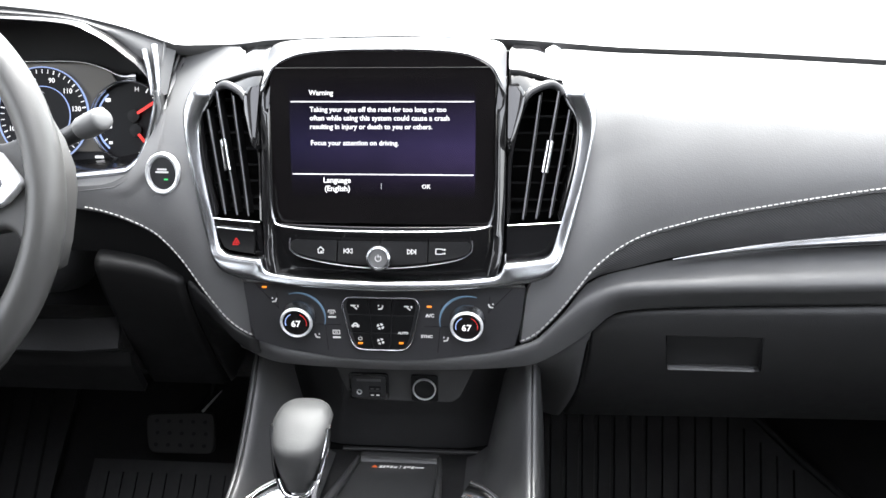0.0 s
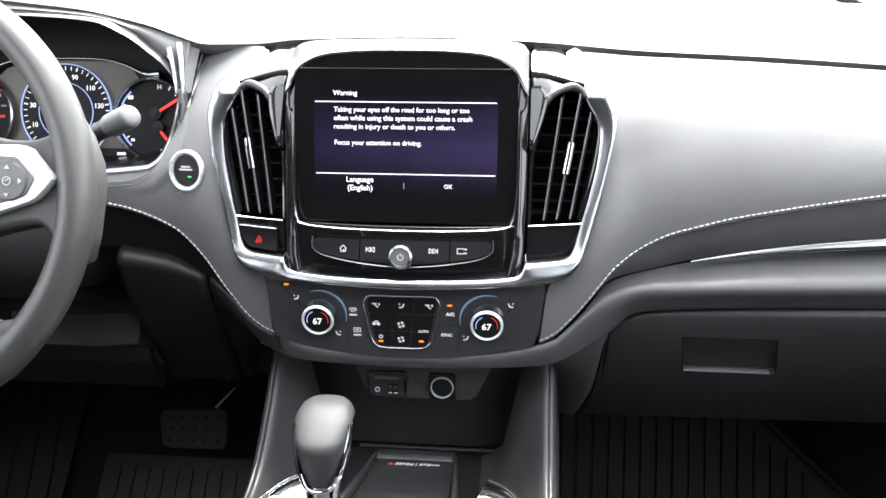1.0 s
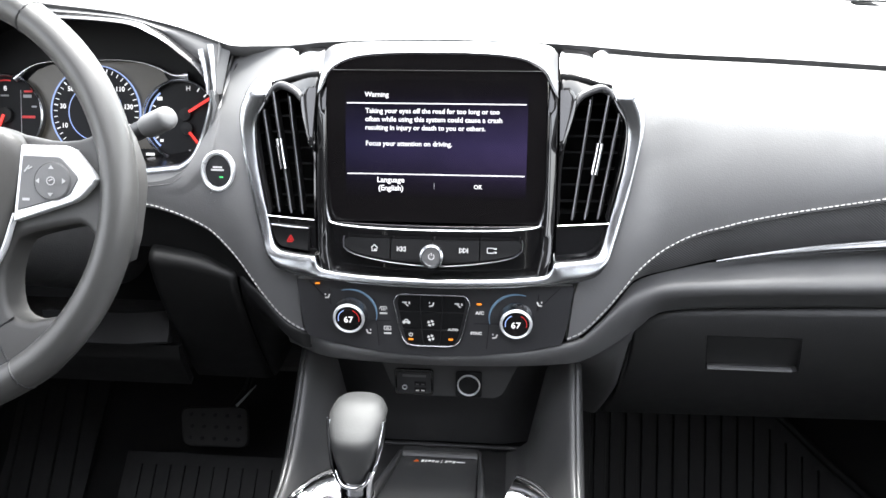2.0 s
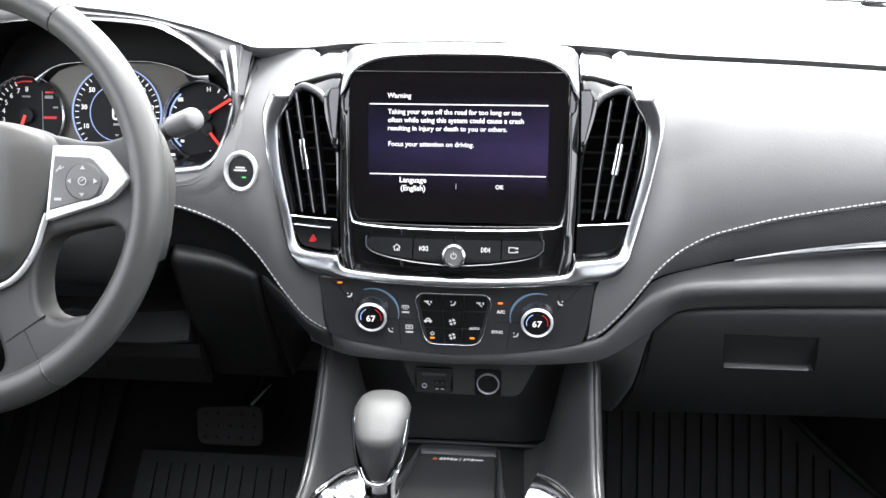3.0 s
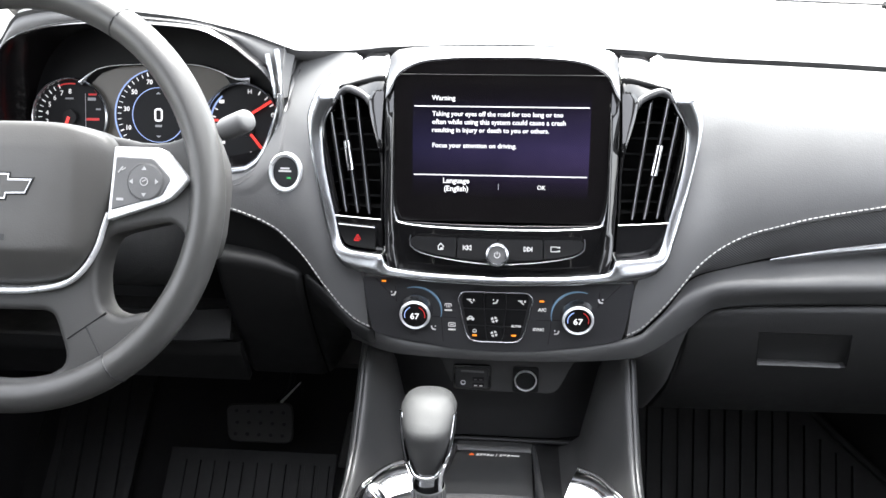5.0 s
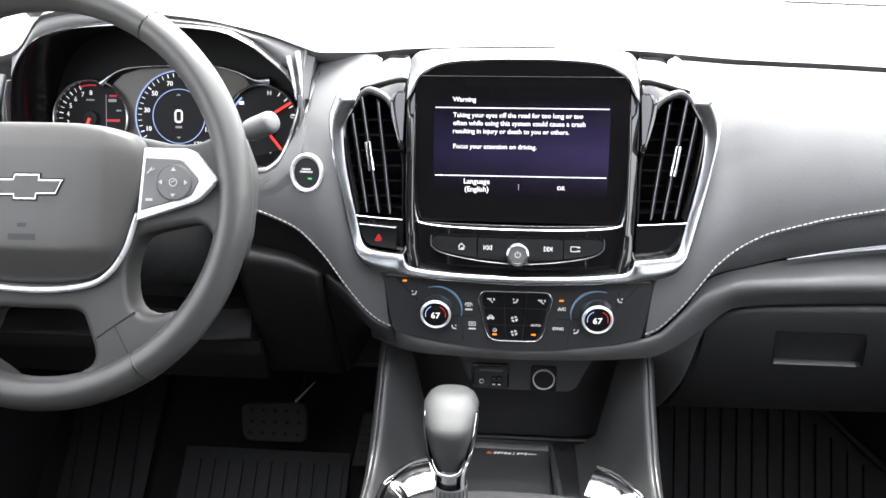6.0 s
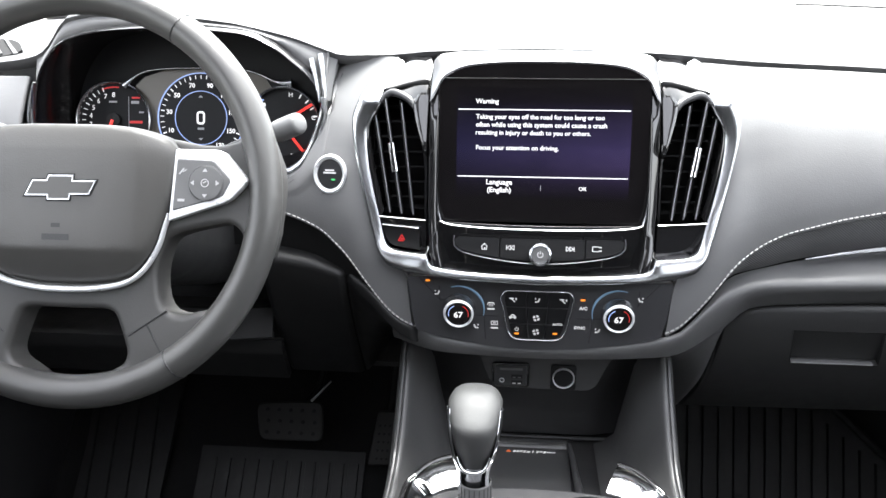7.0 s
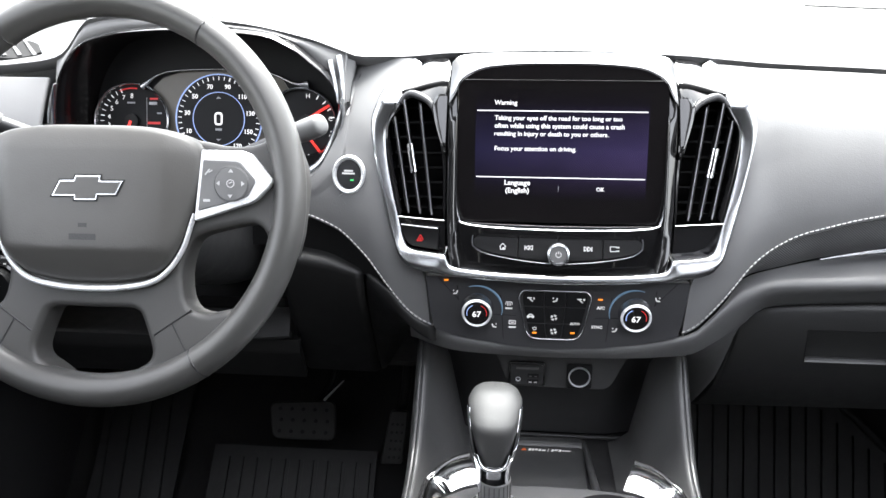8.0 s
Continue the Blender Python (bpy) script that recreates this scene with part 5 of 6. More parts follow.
# ---- instruments ----
HOOD = [(-0.5680, 0.7160), (-0.5800, 0.7380), (-0.5830, 0.7650), (-0.5790, 0.7900), (-0.5720, 0.8120), (-0.5620, 0.8320), (-0.5470, 0.8505), (-0.5300, 0.8615), (-0.4985, 0.8700), (-0.4654, 0.8735), (-0.4300, 0.8750), (-0.3950, 0.8745), (-0.3493, 0.8717), (-0.3209, 0.8676), (-0.3054, 0.8610), (-0.2901, 0.8526), (-0.2749, 0.8405), (-0.2595, 0.8275), (-0.2490, 0.8130), (-0.2430, 0.7970),
        (-0.2430, 0.7850), (-0.2475, 0.7690), (-0.2640, 0.7350), (-0.2850, 0.7205), (-0.3450, 0.7110), (-0.4600, 0.7080), (-0.5680, 0.7160)]


def on_dial(x, z, out=0.0):
    return pose(x, 0.13 + 0.25 * (z - 0.77) - out * 0.97, z + out * 0.24, 90 - 14)


def instrument_cluster():
    c = thing("instrument_cluster", (-0.42, 0.12, 0.71), "hooded instrument cluster with lit round gauges", "instrument cluster")
    rim = spline([(x, 0.062, z) for x, z in HOOD], 5)
    mid = Vector((-0.42, 0, 0.79))
    rows = []
    for k, y in ((1.0, 0.060), (0.985, 0.064), (0.95, 0.085), (0.925, 0.115), (0.91, 0.16)):
        rows.append([(mid.x + (p.x - mid.x) * k, y, mid.z + (p.z - mid.z) * k) for p in rim])
    sheet("hood_lining", [r[::-1] for r in rows], glass_black, c, "gloss black hood lining", thick=0.002, angle=60)
    # gloss bezel that rolls up to the sky, and the matt face between it and the dashboard top
    up = [p for p in rim if p.z > 0.780]
    grow = []
    for p in up:
        away = Vector((p.x - mid.x, p.z - 0.700)).normalized()
        k = 0.0056 * min(1.0, (p.z - 0.775) / 0.03)
        grow.append((p.x + away.x * k * 0.8, p.z + away.y * k))
    rows = []
    for t, y in ((0.0, 0.0605), (0.06, 0.0580), (0.2, 0.0578), (0.4, 0.0600), (0.65, 0.0645), (0.9, 0.0705), (1.0, 0.0770)):
        rows.append([(p.x + (gx - p.x) * t, y, p.z + (gz - p.z) * t) for p, (gx, gz) in zip(up, grow)])
    sheet("hood_bezel", rows, piano, c, "gloss black hood bezel", thick=0.002, angle=60)
    rows = []
    for t in (0, 0.3, 0.65, 1.0):
        rows.append([(gx + (gx + 0.42) * 0.012 * t, 0.072 + (top_y(gx) + 0.004 - 0.072) * t - 0.004 * math.sin(math.pi * t), gz - 0.001 + (max(gz + 0.001, top_z(gx) - 0.004) - gz) * t) for gx, gz in grow])
    sheet("hood_face", rows, shoulder_skin, c, "soft black hood face", thick=0.003, angle=60)
    # satin lips along the foot and the flank of the hood
    foot = spline([(-0.2385, 0.050, 0.8040), (-0.2395, 0.050, 0.7900), (-0.2435, 0.050, 0.7740), (-0.2508, 0.052, 0.7540), (-0.2632, 0.052, 0.7325), (-0.2770, 0.052, 0.7210), (-0.2900, 0.052, 0.7175), (-0.3450, 0.052, 0.7115)], 6)
    sweep("satin_lip", foot, lambda t: (0.0020 + 0.0042 * min(1, t * 2.6), 0.006), satin, c, label="satin chrome lip")
    rows = []
    for t in (0, 0.2, 0.5, 0.8, 1.0):
        row = []
        for q in foot[::-1]:
            a = Vector((q.x + 0.002 * (q.x > -0.27), pad_y(q.x, q.z - 0.008) - 0.0005, q.z - 0.0075))
            b = Vector((q.x, q.y + 0.001, q.z - 0.001))
            row.append(a.lerp(b, t) + Vector((0, 0, 0.0015 * math.sin(math.pi * t))))
        rows.append(row)
    sheet("hood_sill", rows, pad_skin, c, "grained sill under the hood", thick=0.002, angle=60)
    flank = [p for p in rim if p.x < -0.57 and p.z < 0.83]
    sweep("side_lip", [(p.x, 0.055, p.z) for p in flank], lambda t: (0.0010 + 0.0036 * math.sin(math.pi * min(1.0, 0.25 + 0.75 * t)), 0.006), satin, c, label="satin chrome side lip")
    # back board and the paler middle field
    back = [(mid.x + (p.x - mid.x) * 0.95, mid.z + (p.z - mid.z) * 0.95) for p in rim[:-1]]
    base = on_dial(0, 0.77, -0.004)
    plate("back_board", [(x, (z - 0.77) / 0.97) for x, z in back], base, dial_face, c, depth=0.003, bevel=0)
    field = [(-0.492, 0.726), (-0.494, 0.802), (-0.482, 0.813), (-0.457, 0.8210), (-0.397, 0.8230), (-0.359, 0.822), (-0.332, 0.814), (-0.324, 0.802), (-0.329, 0.726)]
    plate("middle_field", [(x, (z - 0.77) / 0.97) for x, z in field], on_dial(0, 0.77, -0.002), dial_brown, c, depth=0.002, bevel=0)
    arch = spline([(-0.506, 0.8025), (-0.494, 0.8115), (-0.480, 0.8190), (-0.456, 0.8230), (-0.397, 0.8250), (-0.359, 0.8235), (-0.335, 0.8175), (-0.315, 0.8090), (-0.297, 0.8080)], 5)
    sweep("arch_frame", [(p.x, 0.13 + 0.25 * (p.y - 0.77) - 0.004, p.y) for p in arch], lambda t: (0.0011 + 0.0042 * abs(2 * t - 1) ** 5, 0.004), satin, c, label="satin arch")
    # rev counter
    m = on_dial(-0.5195, 0.7615)
    g = lathe("rev_counter", [(0.0478, -0.001), (0.0476, 0.006), (0.0462, 0.0075), (0.0448, 0.006), (0.0440, 0.001)], m, satin, c, n=48, label="rev counter with satin ring")
    lathe("dial", [(0.0445, 0.0), (0.0, 0.0005)], m, dial_face, g, n=40)
    f = m @ pose(0, 0, 0.0012)
    ang = lambda v: (v - 8.1) * 19.5
    marks("ticks", [stroke((0.037 * math.sin(radians(ang(v / 2))), 0.037 * math.cos(radians(ang(v / 2)))), (0.042 * math.sin(radians(ang(v / 2))), 0.042 * math.cos(radians(ang(v / 2)))), 0.0012 if v % 2 == 0 else 0.0007) for v in range(0, 15)], f, lit_white, g)
    marks("red_zone", [arc(0.0394, 0.041, -24, 8)], f, red_ink, g)
    for v in range(0, 9):
        writing("number", str(v), f @ pose(0.031 * math.sin(radians(ang(v))), 0.031 * math.cos(radians(ang(v))), 0), lit_white, g, height=0.0058)
    marks("unit_bar", [box(0.010, 0.002, -0.002, 0.0225)], f, grey_ink, g)
    marks("sub_gauge", [box(0.0006, 0.058, 0.018, 0.0), box(0.010, 0.0035, 0.026, 0.022), box(0.006, 0.002, 0.034, 0.010)], f, grey_ink, g)
    for zone in (box(0.010, 0.0022, 0.027, 0.0275), box(0.016, 0.003, 0.027, -0.002)):
        marks("sub_gauge_zone", [zone], f, red_ink, g)
    a = radians(-158)
    marks("needle", [stroke((0, 0), (0.030 * math.sin(a), 0.030 * math.cos(a)), 0.0034)], m @ pose(0, 0, 0.0078), needle_red, g, depth=0.001, label="lit red needle")
    lathe("hub", [(0.009, 0.001), (0.0085, 0.006), (0.0, 0.007)], m, dark, g, n=20)
    # speed dial, with the figure in its middle
    m = on_dial(-0.4100, 0.7655)
    g = lathe("speed_dial", [(0.0546, 0.0), (0.0544, 0.003), (0.0537, 0.0035), (0.0532, 0.0015)], m, lit_blue, c, n=56, label="speed dial with lit blue ring")
    lathe("dial", [(0.0534, 0.0), (0.0, 0.0005)], m, dial_face, g, n=48)
    f = m @ pose(0, 0, 0.0012)
    ang = lambda v: (v - 80) * 1.6
    marks("ticks", [stroke((0.047 * math.sin(radians(ang(v))), 0.047 * math.cos(radians(ang(v)))), (0.0515 * math.sin(radians(ang(v))), 0.0515 * math.cos(radians(ang(v)))), 0.0014 if v % 20 == 10 else 0.0009) for v in range(0, 171, 5)], f, lit_white, g)
    for v in range(10, 171, 20):
        writing("number", str(v), f @ pose(0.0405 * math.sin(radians(ang(v))), 0.0405 * math.cos(radians(ang(v))), 0), lit_white, g, height=0.0058, bold=0.025)
    ring = lathe("inner_ring", [(0.0328, 0.0), (0.0326, 0.0016), (0.0321, 0.0016), (0.0319, 0.0)], f, lit_blue, g, n=44)
    lathe("figure_field", [(0.0318, 0.0008), (0.0, 0.0009)], f, dial_face, g, n=40)
    f2 = f @ pose(0, 0, 0.0014)
    sweep("figure", [f2 @ Vector((x, y, 0)) for x, y in rounded(0.0080, 0.0135, 0.0026, 3)], (0.0012, 0.0003), lit_white, g, closed=True, n=6, face=tuple(f2.to_3x3() @ Vector((0, 0, 1))), label="white figure 0")
    marks("small_signs", [[(-0.003, 0.0245), (0.003, 0.0245), (0, 0.027)], [(-0.003, -0.0245), (0, -0.027), (0.003, -0.0245)], box(0.008, 0.0026, 0, -0.013)], f2, grey_ink, g)
    # temperature and fuel
    m = on_dial(-0.3070, 0.7587)
    g = lathe("temperature_and_fuel_gauge", [(0.0462, -0.001), (0.046, 0.006), (0.0447, 0.0072), (0.0433, 0.006), (0.0425, 0.001)], m, satin, c, n=48, label="temperature and fuel gauge")
    lathe("dial", [(0.043, 0.0), (0.0, 0.0005)], m, dial_face, g, n=40)
    f = m @ pose(0, 0, 0.0012)
    marks("blue_scale", [arc(0.0385, 0.0405, -140, -40)], f, lit_blue, g)
    marks("ticks", [stroke((0.034 * math.sin(radians(a)), 0.034 * math.cos(radians(a))), (0.038 * math.sin(radians(a)), 0.038 * math.cos(radians(a))), 0.0012) for a in (-125, -110, -95, -80, -65, -50)] + [stroke((0.037 * math.sin(radians(a)), 0.037 * math.cos(radians(a))), (0.042 * math.sin(radians(a)), 0.042 * math.cos(radians(a))), 0.0012) for a in (30, 45, 60, 75, 100, 115, 130)], f, lit_white, g)
    for words, x, y in (("H", 0.008, 0.036), ("C", 0.036, 0.009), ("F", 0.036, -0.013), ("E", 0.010, -0.037)):
        writing("letter", words, f @ pose(x, y, 0), lit_white, g, height=0.0052)
    for sign in (box(0.006, 0.004, -0.026, 0.024), box(0.0075, 0.0035, -0.026, -0.006), box(0.004, 0.003, -0.024, -0.024), box(0.010, 0.003, -0.038, -0.040)):
        marks("scale_sign", [sign], f, lit_white, g)
    marks("red_zone", [box(0.008, 0.0026, -0.034, 0.002)], f, needle_red, g)
    for (x0, y0), (x1, y1) in (((0.005, 0.006), (0.035, 0.0245)), ((0.007, -0.010), (0.0265, -0.034))):
        marks("needle", [stroke((x0, y0), (x1, y1), 0.003)], m @ pose(0, 0, 0.0052), needle_red, g, depth=0.001, label="lit red needle")
        lathe("hub", [(0.0075, 0.001), (0.007, 0.005), (0.0, 0.006)], m @ pose(x0, y0, 0), dark, g, n=16)
    return c


instrument_cluster()


# ---- steering wheel ----
WHEEL = pose(-0.4145, -0.1827, 0.7523, 90 - 18.6)


def wheel_point(u, v, out=0.0):
    return WHEEL @ Vector((u, v, out))


def mirrored(outline, s):
    return [(x * s, y) for x, y in (outline if s > 0 else outline[::-1])]


def steering_wheel():
    w = thing("steering_wheel", tuple(WHEEL.translation), "leather steering wheel with satin trim and thumb buttons", "steering wheel")
    A, B = 0.1737, 0.1737
    rows, n = [], 120
    for i in range(n + 1):
        a = 2 * math.pi * i / n
        c, s = math.cos(a), math.sin(a)
        rr = 0.0142 + 0.0010 * max(0.0, -s)
        ring = []
        for k in range(18):
            b = 2 * math.pi * k / 18
            ring.append(wheel_point((A + rr * math.cos(b)) * c, (B + rr * math.cos(b)) * s, -0.015 + 0.0168 * math.sin(b)))
        rows.append(ring)
    sheet("rim", rows, leather, w, "grained black leather rim", closed=True, angle=80)
    # seams across the rim
    for a in (57, 123, -56.5, -123.5):
        c, s = math.cos(radians(a)), math.sin(radians(a))
        pts = []
        for k in range(24):
            b = 2 * math.pi * k / 24
            pts.append(wheel_point((A + (0.0140 + 0.001 * max(0.0, -s)) * math.cos(b)) * c, (B + (0.0140 + 0.001 * max(0.0, -s)) * math.cos(b)) * s, -0.015 + 0.0166 * math.sin(b)))
        sweep("rim_seam", pts, (0.0010, 0.0009), hard, w, closed=True, n=6, face=(c, 0.3, s))
    # spokes
    half = [(0.0, 0.052), (0.078, 0.052), (0.115, 0.0455), (0.140, 0.046), (0.155, 0.053), (0.165, 0.068), (0.184, 0.030), (0.185, -0.005), (0.178, -0.050), (0.162, -0.050), (0.154, -0.030), (0.147, -0.0235), (0.138, -0.0225), (0.1140, -0.0275), (0.096, -0.0325), (0.0875, -0.039), (0.0820, -0.054), (0.0800, -0.070), (0.0825, -0.089), (0.0900, -0.0995), (0.105, -0.1025), (0.122, -0.0985), (0.139, -0.113),
            (0.111, -0.148), (0.079, -0.1665), (0.032, -0.1815), (0.018, -0.1720), (0.036, -0.1560), (0.0460, -0.1500), (0.0515, -0.1455), (0.0540, -0.1380), (0.0520, -0.1280), (0.0470, -0.1136), (0.0430, -0.1040), (0.038, -0.1005), (0.030, -0.0992), (0.0, -0.0995)]
    half = [(q.x, q.y) for q in spline(half, 2)]
    pillow("spokes", [(-x, y) for x, y in half] + half[-2:0:-1], WHEEL @ pose(0, 0, -0.0085), spoke_skin, w, 0.030, 0.0062)
    for s in (-1, 1):
        for a, b in (((0.0560, -0.1225), (0.0920, -0.0978)), ((0.0725, -0.1110), (0.0868, -0.1374))):
            a, b = wheel_point(s * a[0], a[1], -0.0088), wheel_point(s * b[0], b[1], -0.0088)
            sweep("spoke_seam", [a.lerp(b, t) for t in (0.02, 0.3, 0.6, 0.95)], (0.0010, 0.0009), hard, w, n=6)
    # airbag cover, domed, folding under at its foot
    half = spline([(0, 0.0605), (0.04, 0.0600), (0.070, 0.0565), (0.089, 0.0505), (0.0995, 0.040), (0.1015, 0.027), (0.0968, 0.003), (0.0890, -0.0200), (0.0805, -0.0440), (0.0690, -0.0620), (0.0520, -0.0730), (0.025, -0.0785), (0, -0.0795)], 5)
    loop = [(p.x, p.y) for p in half] + [(-p.x, p.y) for p in half[::-1]][1:-1]
    rows = []
    dome = lerp([(0.01, 0.0128), (0.45, 0.0125), (0.65, 0.0118), (0.8, 0.0108), (0.9, 0.0095), (0.955, 0.0078), (0.985, 0.005), (1.0, 0.0005)])
    for k in (1.02, 1.0, 0.985, 0.955, 0.92, 0.88, 0.83, 0.78, 0.73, 0.69, 0.66, 0.63, 0.60, 0.57, 0.53, 0.45, 0.3, 0.15, 0.01):
        h, q = (-0.016 if k > 1 else dome(k)), min(k, 1.0)
        rows.append([wheel_point(u * q, v * q - 0.004 * (1 - q), h - 0.42 * max(0, -0.046 - v * q) - 0.22 * max(0, abs(u * q) - 0.070) + 0.10 * min(0, 0.04 - v * q)) for u, v in loop])
    cover = sheet("airbag_cover", [r[::-1] for r in rows], cover_skin, w, "soft black airbag cover", closed=True, angle=70)
    # emblem: a plain bright-edged bar with a raised middle
    e = WHEEL @ pose(0.0037, 0.0045, 0.0135)
    shape = [(-0.0321, -0.0077), (-0.0249, 0.0065), (-0.0122, 0.0067), (-0.0108, 0.0108), (0.0119, 0.0110), (0.0115, 0.0065), (0.0321, 0.0067), (0.0259, -0.0060), (0.0093, -0.0064), (0.0085, -0.0108), (-0.0117, -0.0110), (-0.0118, -0.0075)]
    # slightly larger dark plate draws the shadow round the emblem
    plate("emblem_shadow", inset(shape, -0.0009), e @ pose(0, 0, -0.0004), dark, cover, depth=0.003, bevel=0)
    plate("emblem", shape, e, satin, cover, depth=0.004, bevel=0.0006, seg=2, label="plain bright-edged emblem")
    plate("emblem_field", inset(shape, 0.0016), e @ pose(0, 0, 0.0005), cover_skin, cover, depth=0.003, bevel=0)
    marks("embossed_bar", [box(0.024, 0.0052, 0.0, -0.0375), box(0.008, 0.0036, 0.0, -0.0275)], WHEEL @ pose(0.0, 0, 0.0128), hard, cover, depth=0.001)
    # satin trim under the cover, and the framed thumb pads
    foot = spline([(0.0925, -0.0150), (0.0885, -0.0280), (0.0830, -0.0450), (0.0710, -0.0640), (0.0545, -0.0758), (0.0265, -0.0815), (0, -0.0828)], 6)
    run = [(-p.x, p.y) for p in foot] + [(p.x, p.y) for p in foot[::-1]][1:]
    sweep("satin_trim", [wheel_point(u, v, -0.004) for u, v in run], lambda t: (0.0019 + 0.0009 * math.sin(math.pi * t) ** 2, 0.0035), silver, w, face=tuple(WHEEL.to_3x3() @ Vector((0, 0, 1))), label="satin chrome trim")
    frame_out = [(0.099, 0.0400), (0.136, 0.0398), (0.1425, 0.0375), (0.160, 0.0170), (0.1612, 0.0135), (0.159, 0.0095), (0.149, -0.0012), (0.143, -0.0048), (0.094, -0.0215)]
    pad_out = [(0.101, 0.0318), (0.131, 0.0308), (0.1345, 0.0292), (0.1470, 0.0155), (0.1475, 0.0125), (0.1415, 0.0010), (0.138, -0.0010), (0.0975, -0.0128)]
    for s in (-1, 1):
        plate("pad_frame", mirrored(frame_out, s), WHEEL @ pose(0, 0, 0.0015), silver, w, depth=0.010, bevel=0.0012, label="satin chrome frame")
        p = plate("thumb_pad", mirrored(pad_out, s), WHEEL @ pose(0, 0, 0.0026), pad_skin, w, depth=0.010, bevel=0.0012, label="grey-black thumb pad")
        f = WHEEL @ pose(s * 0.1268, 0.0112, 0.0032)
        lathe("rocker", [(0.0155, -0.001), (0.0154, 0.0002), (0.0150, 0.0004), (0.0147, -0.0001), (0.0142, 0.0005), (0.0, 0.0009)], f, pad_skin, p, n=28)
        f = f @ pose(0, 0, 0.0024)
        t = 0.0022
        marks("rocker_signs", [[(-t, 0.0095), (t, 0.0095), (0, 0.0125)], [(-t, -0.0095), (0, -0.0125), (t, -0.0095)], [(-0.0095, -t), (-0.0095, t), (-0.0125, 0)], [(0.0095, -t), (0.0125, 0), (0.0095, t)], arc(0.0028, 0.0036, 0, 359), stroke((-0.0015, 0), (0.0015, 0.0015), 0.0008)], f, pad_ink, p)
        f = WHEEL @ pose(s * 0.1065, 0.0205, 0.0034)
        marks("thumb_signs", [stroke((-0.003, -0.002), (0.001, 0.003), 0.0012), stroke((0.0, 0.0), (0.0035, 0.002), 0.001), box(0.006, 0.0022, -0.001, -0.0240)], f, pad_ink, p)
    return w


steering_wheel()


def steering_column():
    c = thing("steering_column", tuple(wheel_point(0, 0, -0.12)), "black steering column shroud behind the wheel", "steering column")
    rows = []
    for out, wd, ht, dz in ((-0.030, 0.060, 0.050, -0.008), (-0.045, 0.066, 0.060, -0.010), (-0.12, 0.070, 0.066, -0.014), (-0.24, 0.072, 0.070, -0.02), (-0.30, 0.072, 0.070, -0.02)):
        ring = []
        for k in range(28):
            a = 2 * math.pi * k / 28
            ca, sa = math.cos(a), math.sin(a)
            ring.append(wheel_point(wd * math.copysign(abs(ca) ** 0.6, ca), ht * math.copysign(abs(sa) ** 0.7, sa) + dz, out))
        rows.append(ring)
    sheet("shroud", rows, hard, c, closed=True, angle=60)
    rows = [[wheel_point(0.03 * r * math.cos(2 * math.pi * k / 20), 0.03 * r * math.sin(2 * math.pi * k / 20), o) for k in range(20)] for r, o in ((1.4, -0.032), (1.4, -0.022), (1.2, -0.010))]
    sheet("hub_cone", rows, dark, c, closed=True)


steering_column()


def stalk(name, a, b, label):
    t = thing(name, tuple(a), label, "control stalk")
    a, b = Vector(a), Vector(b)
    d = (b - a).normalized()
    sweep("arm", [a, a.lerp(b, 0.35), a.lerp(b, 0.72)], lambda k: (0.0080 + 0.0010 * k, 0.0074 + 0.0010 * k), panel_black, t, n=16, face=(0, 0.2, 1))
    sizes = lerp([(0.0, 0.0088), (0.08, 0.0104), (0.35, 0.0114), (0.7, 0.0112), (0.9, 0.0100), (1.0, 0.0066)])
    sweep("end_cap", [a.lerp(b, 0.71 + 0.29 * k) for k in (0, 0.06, 0.12, 0.3, 0.5, 0.7, 0.82, 0.9, 0.96, 1.0)], lambda k: (sizes(k), sizes(k) * 0.95), stalk_grey, t, n=20, face=(0, 0.2, 1), label="grey end cap")
    ang = math.degrees(math.atan2(d.z, d.x))
    m = pose(*(a.lerp(b, 0.42) + Vector((0, -0.0102, 0.003))), 90 - 20, 0, 0) @ pose(0, 0, 0, 0, 0, ang)
    marks("printed_signs", [box(0.008, 0.0022, -0.012, 0.001), box(0.006, 0.003, 0.0, 0.001), box(0.005, 0.0025, 0.010, 0.001)], m, glow_white_ink, t)


stalk("wiper_stalk", (-0.330, -0.035, 0.755), (-0.231, -0.079, 0.7985), "wiper stalk with a grey end cap")
stalk("indicator_stalk", (-0.495, -0.035, 0.755), (-0.592, -0.079, 0.806), "indicator stalk with a grey end cap")


def light_switch():
    m = pose(-0.6420, 0.000, 0.591, 90 - 5)
    s = thing("light_switch", tuple(m.translation), "round black headlamp switch on the dashboard", "switch")
    lathe("bezel", [(0.026, -0.006), (0.0255, 0.002), (0.0225, 0.003), (0.022, 0.0)], m, piano, s, n=32)
    k = lathe("knob", [(0.0195, 0.0), (0.019, 0.010), (0.017, 0.0125), (0.0, 0.0125)], m, button_black, s, n=28)
    marks("signs", [arc(0.0035, 0.005, 30, 330), box(0.0012, 0.005, 0, 0.004)], m @ pose(0, 0, 0.013), glow_white_ink, k)
    marks("scale", [box(0.003, 0.0016, 0.021 * math.sin(radians(a)), 0.021 * math.cos(radians(a))) for a in (-60, -25, 25, 60)], m @ pose(0, 0.006, 0.0035), glow_white_ink, s)
    columns("switch_panel", -0.78, -0.606, lambda x: 0.552, lambda x: 0.622, lambda x, z: 0.004, panel_black, s, nx=6, nz=4, thick=0.01, bevel=0.003)


light_switch()


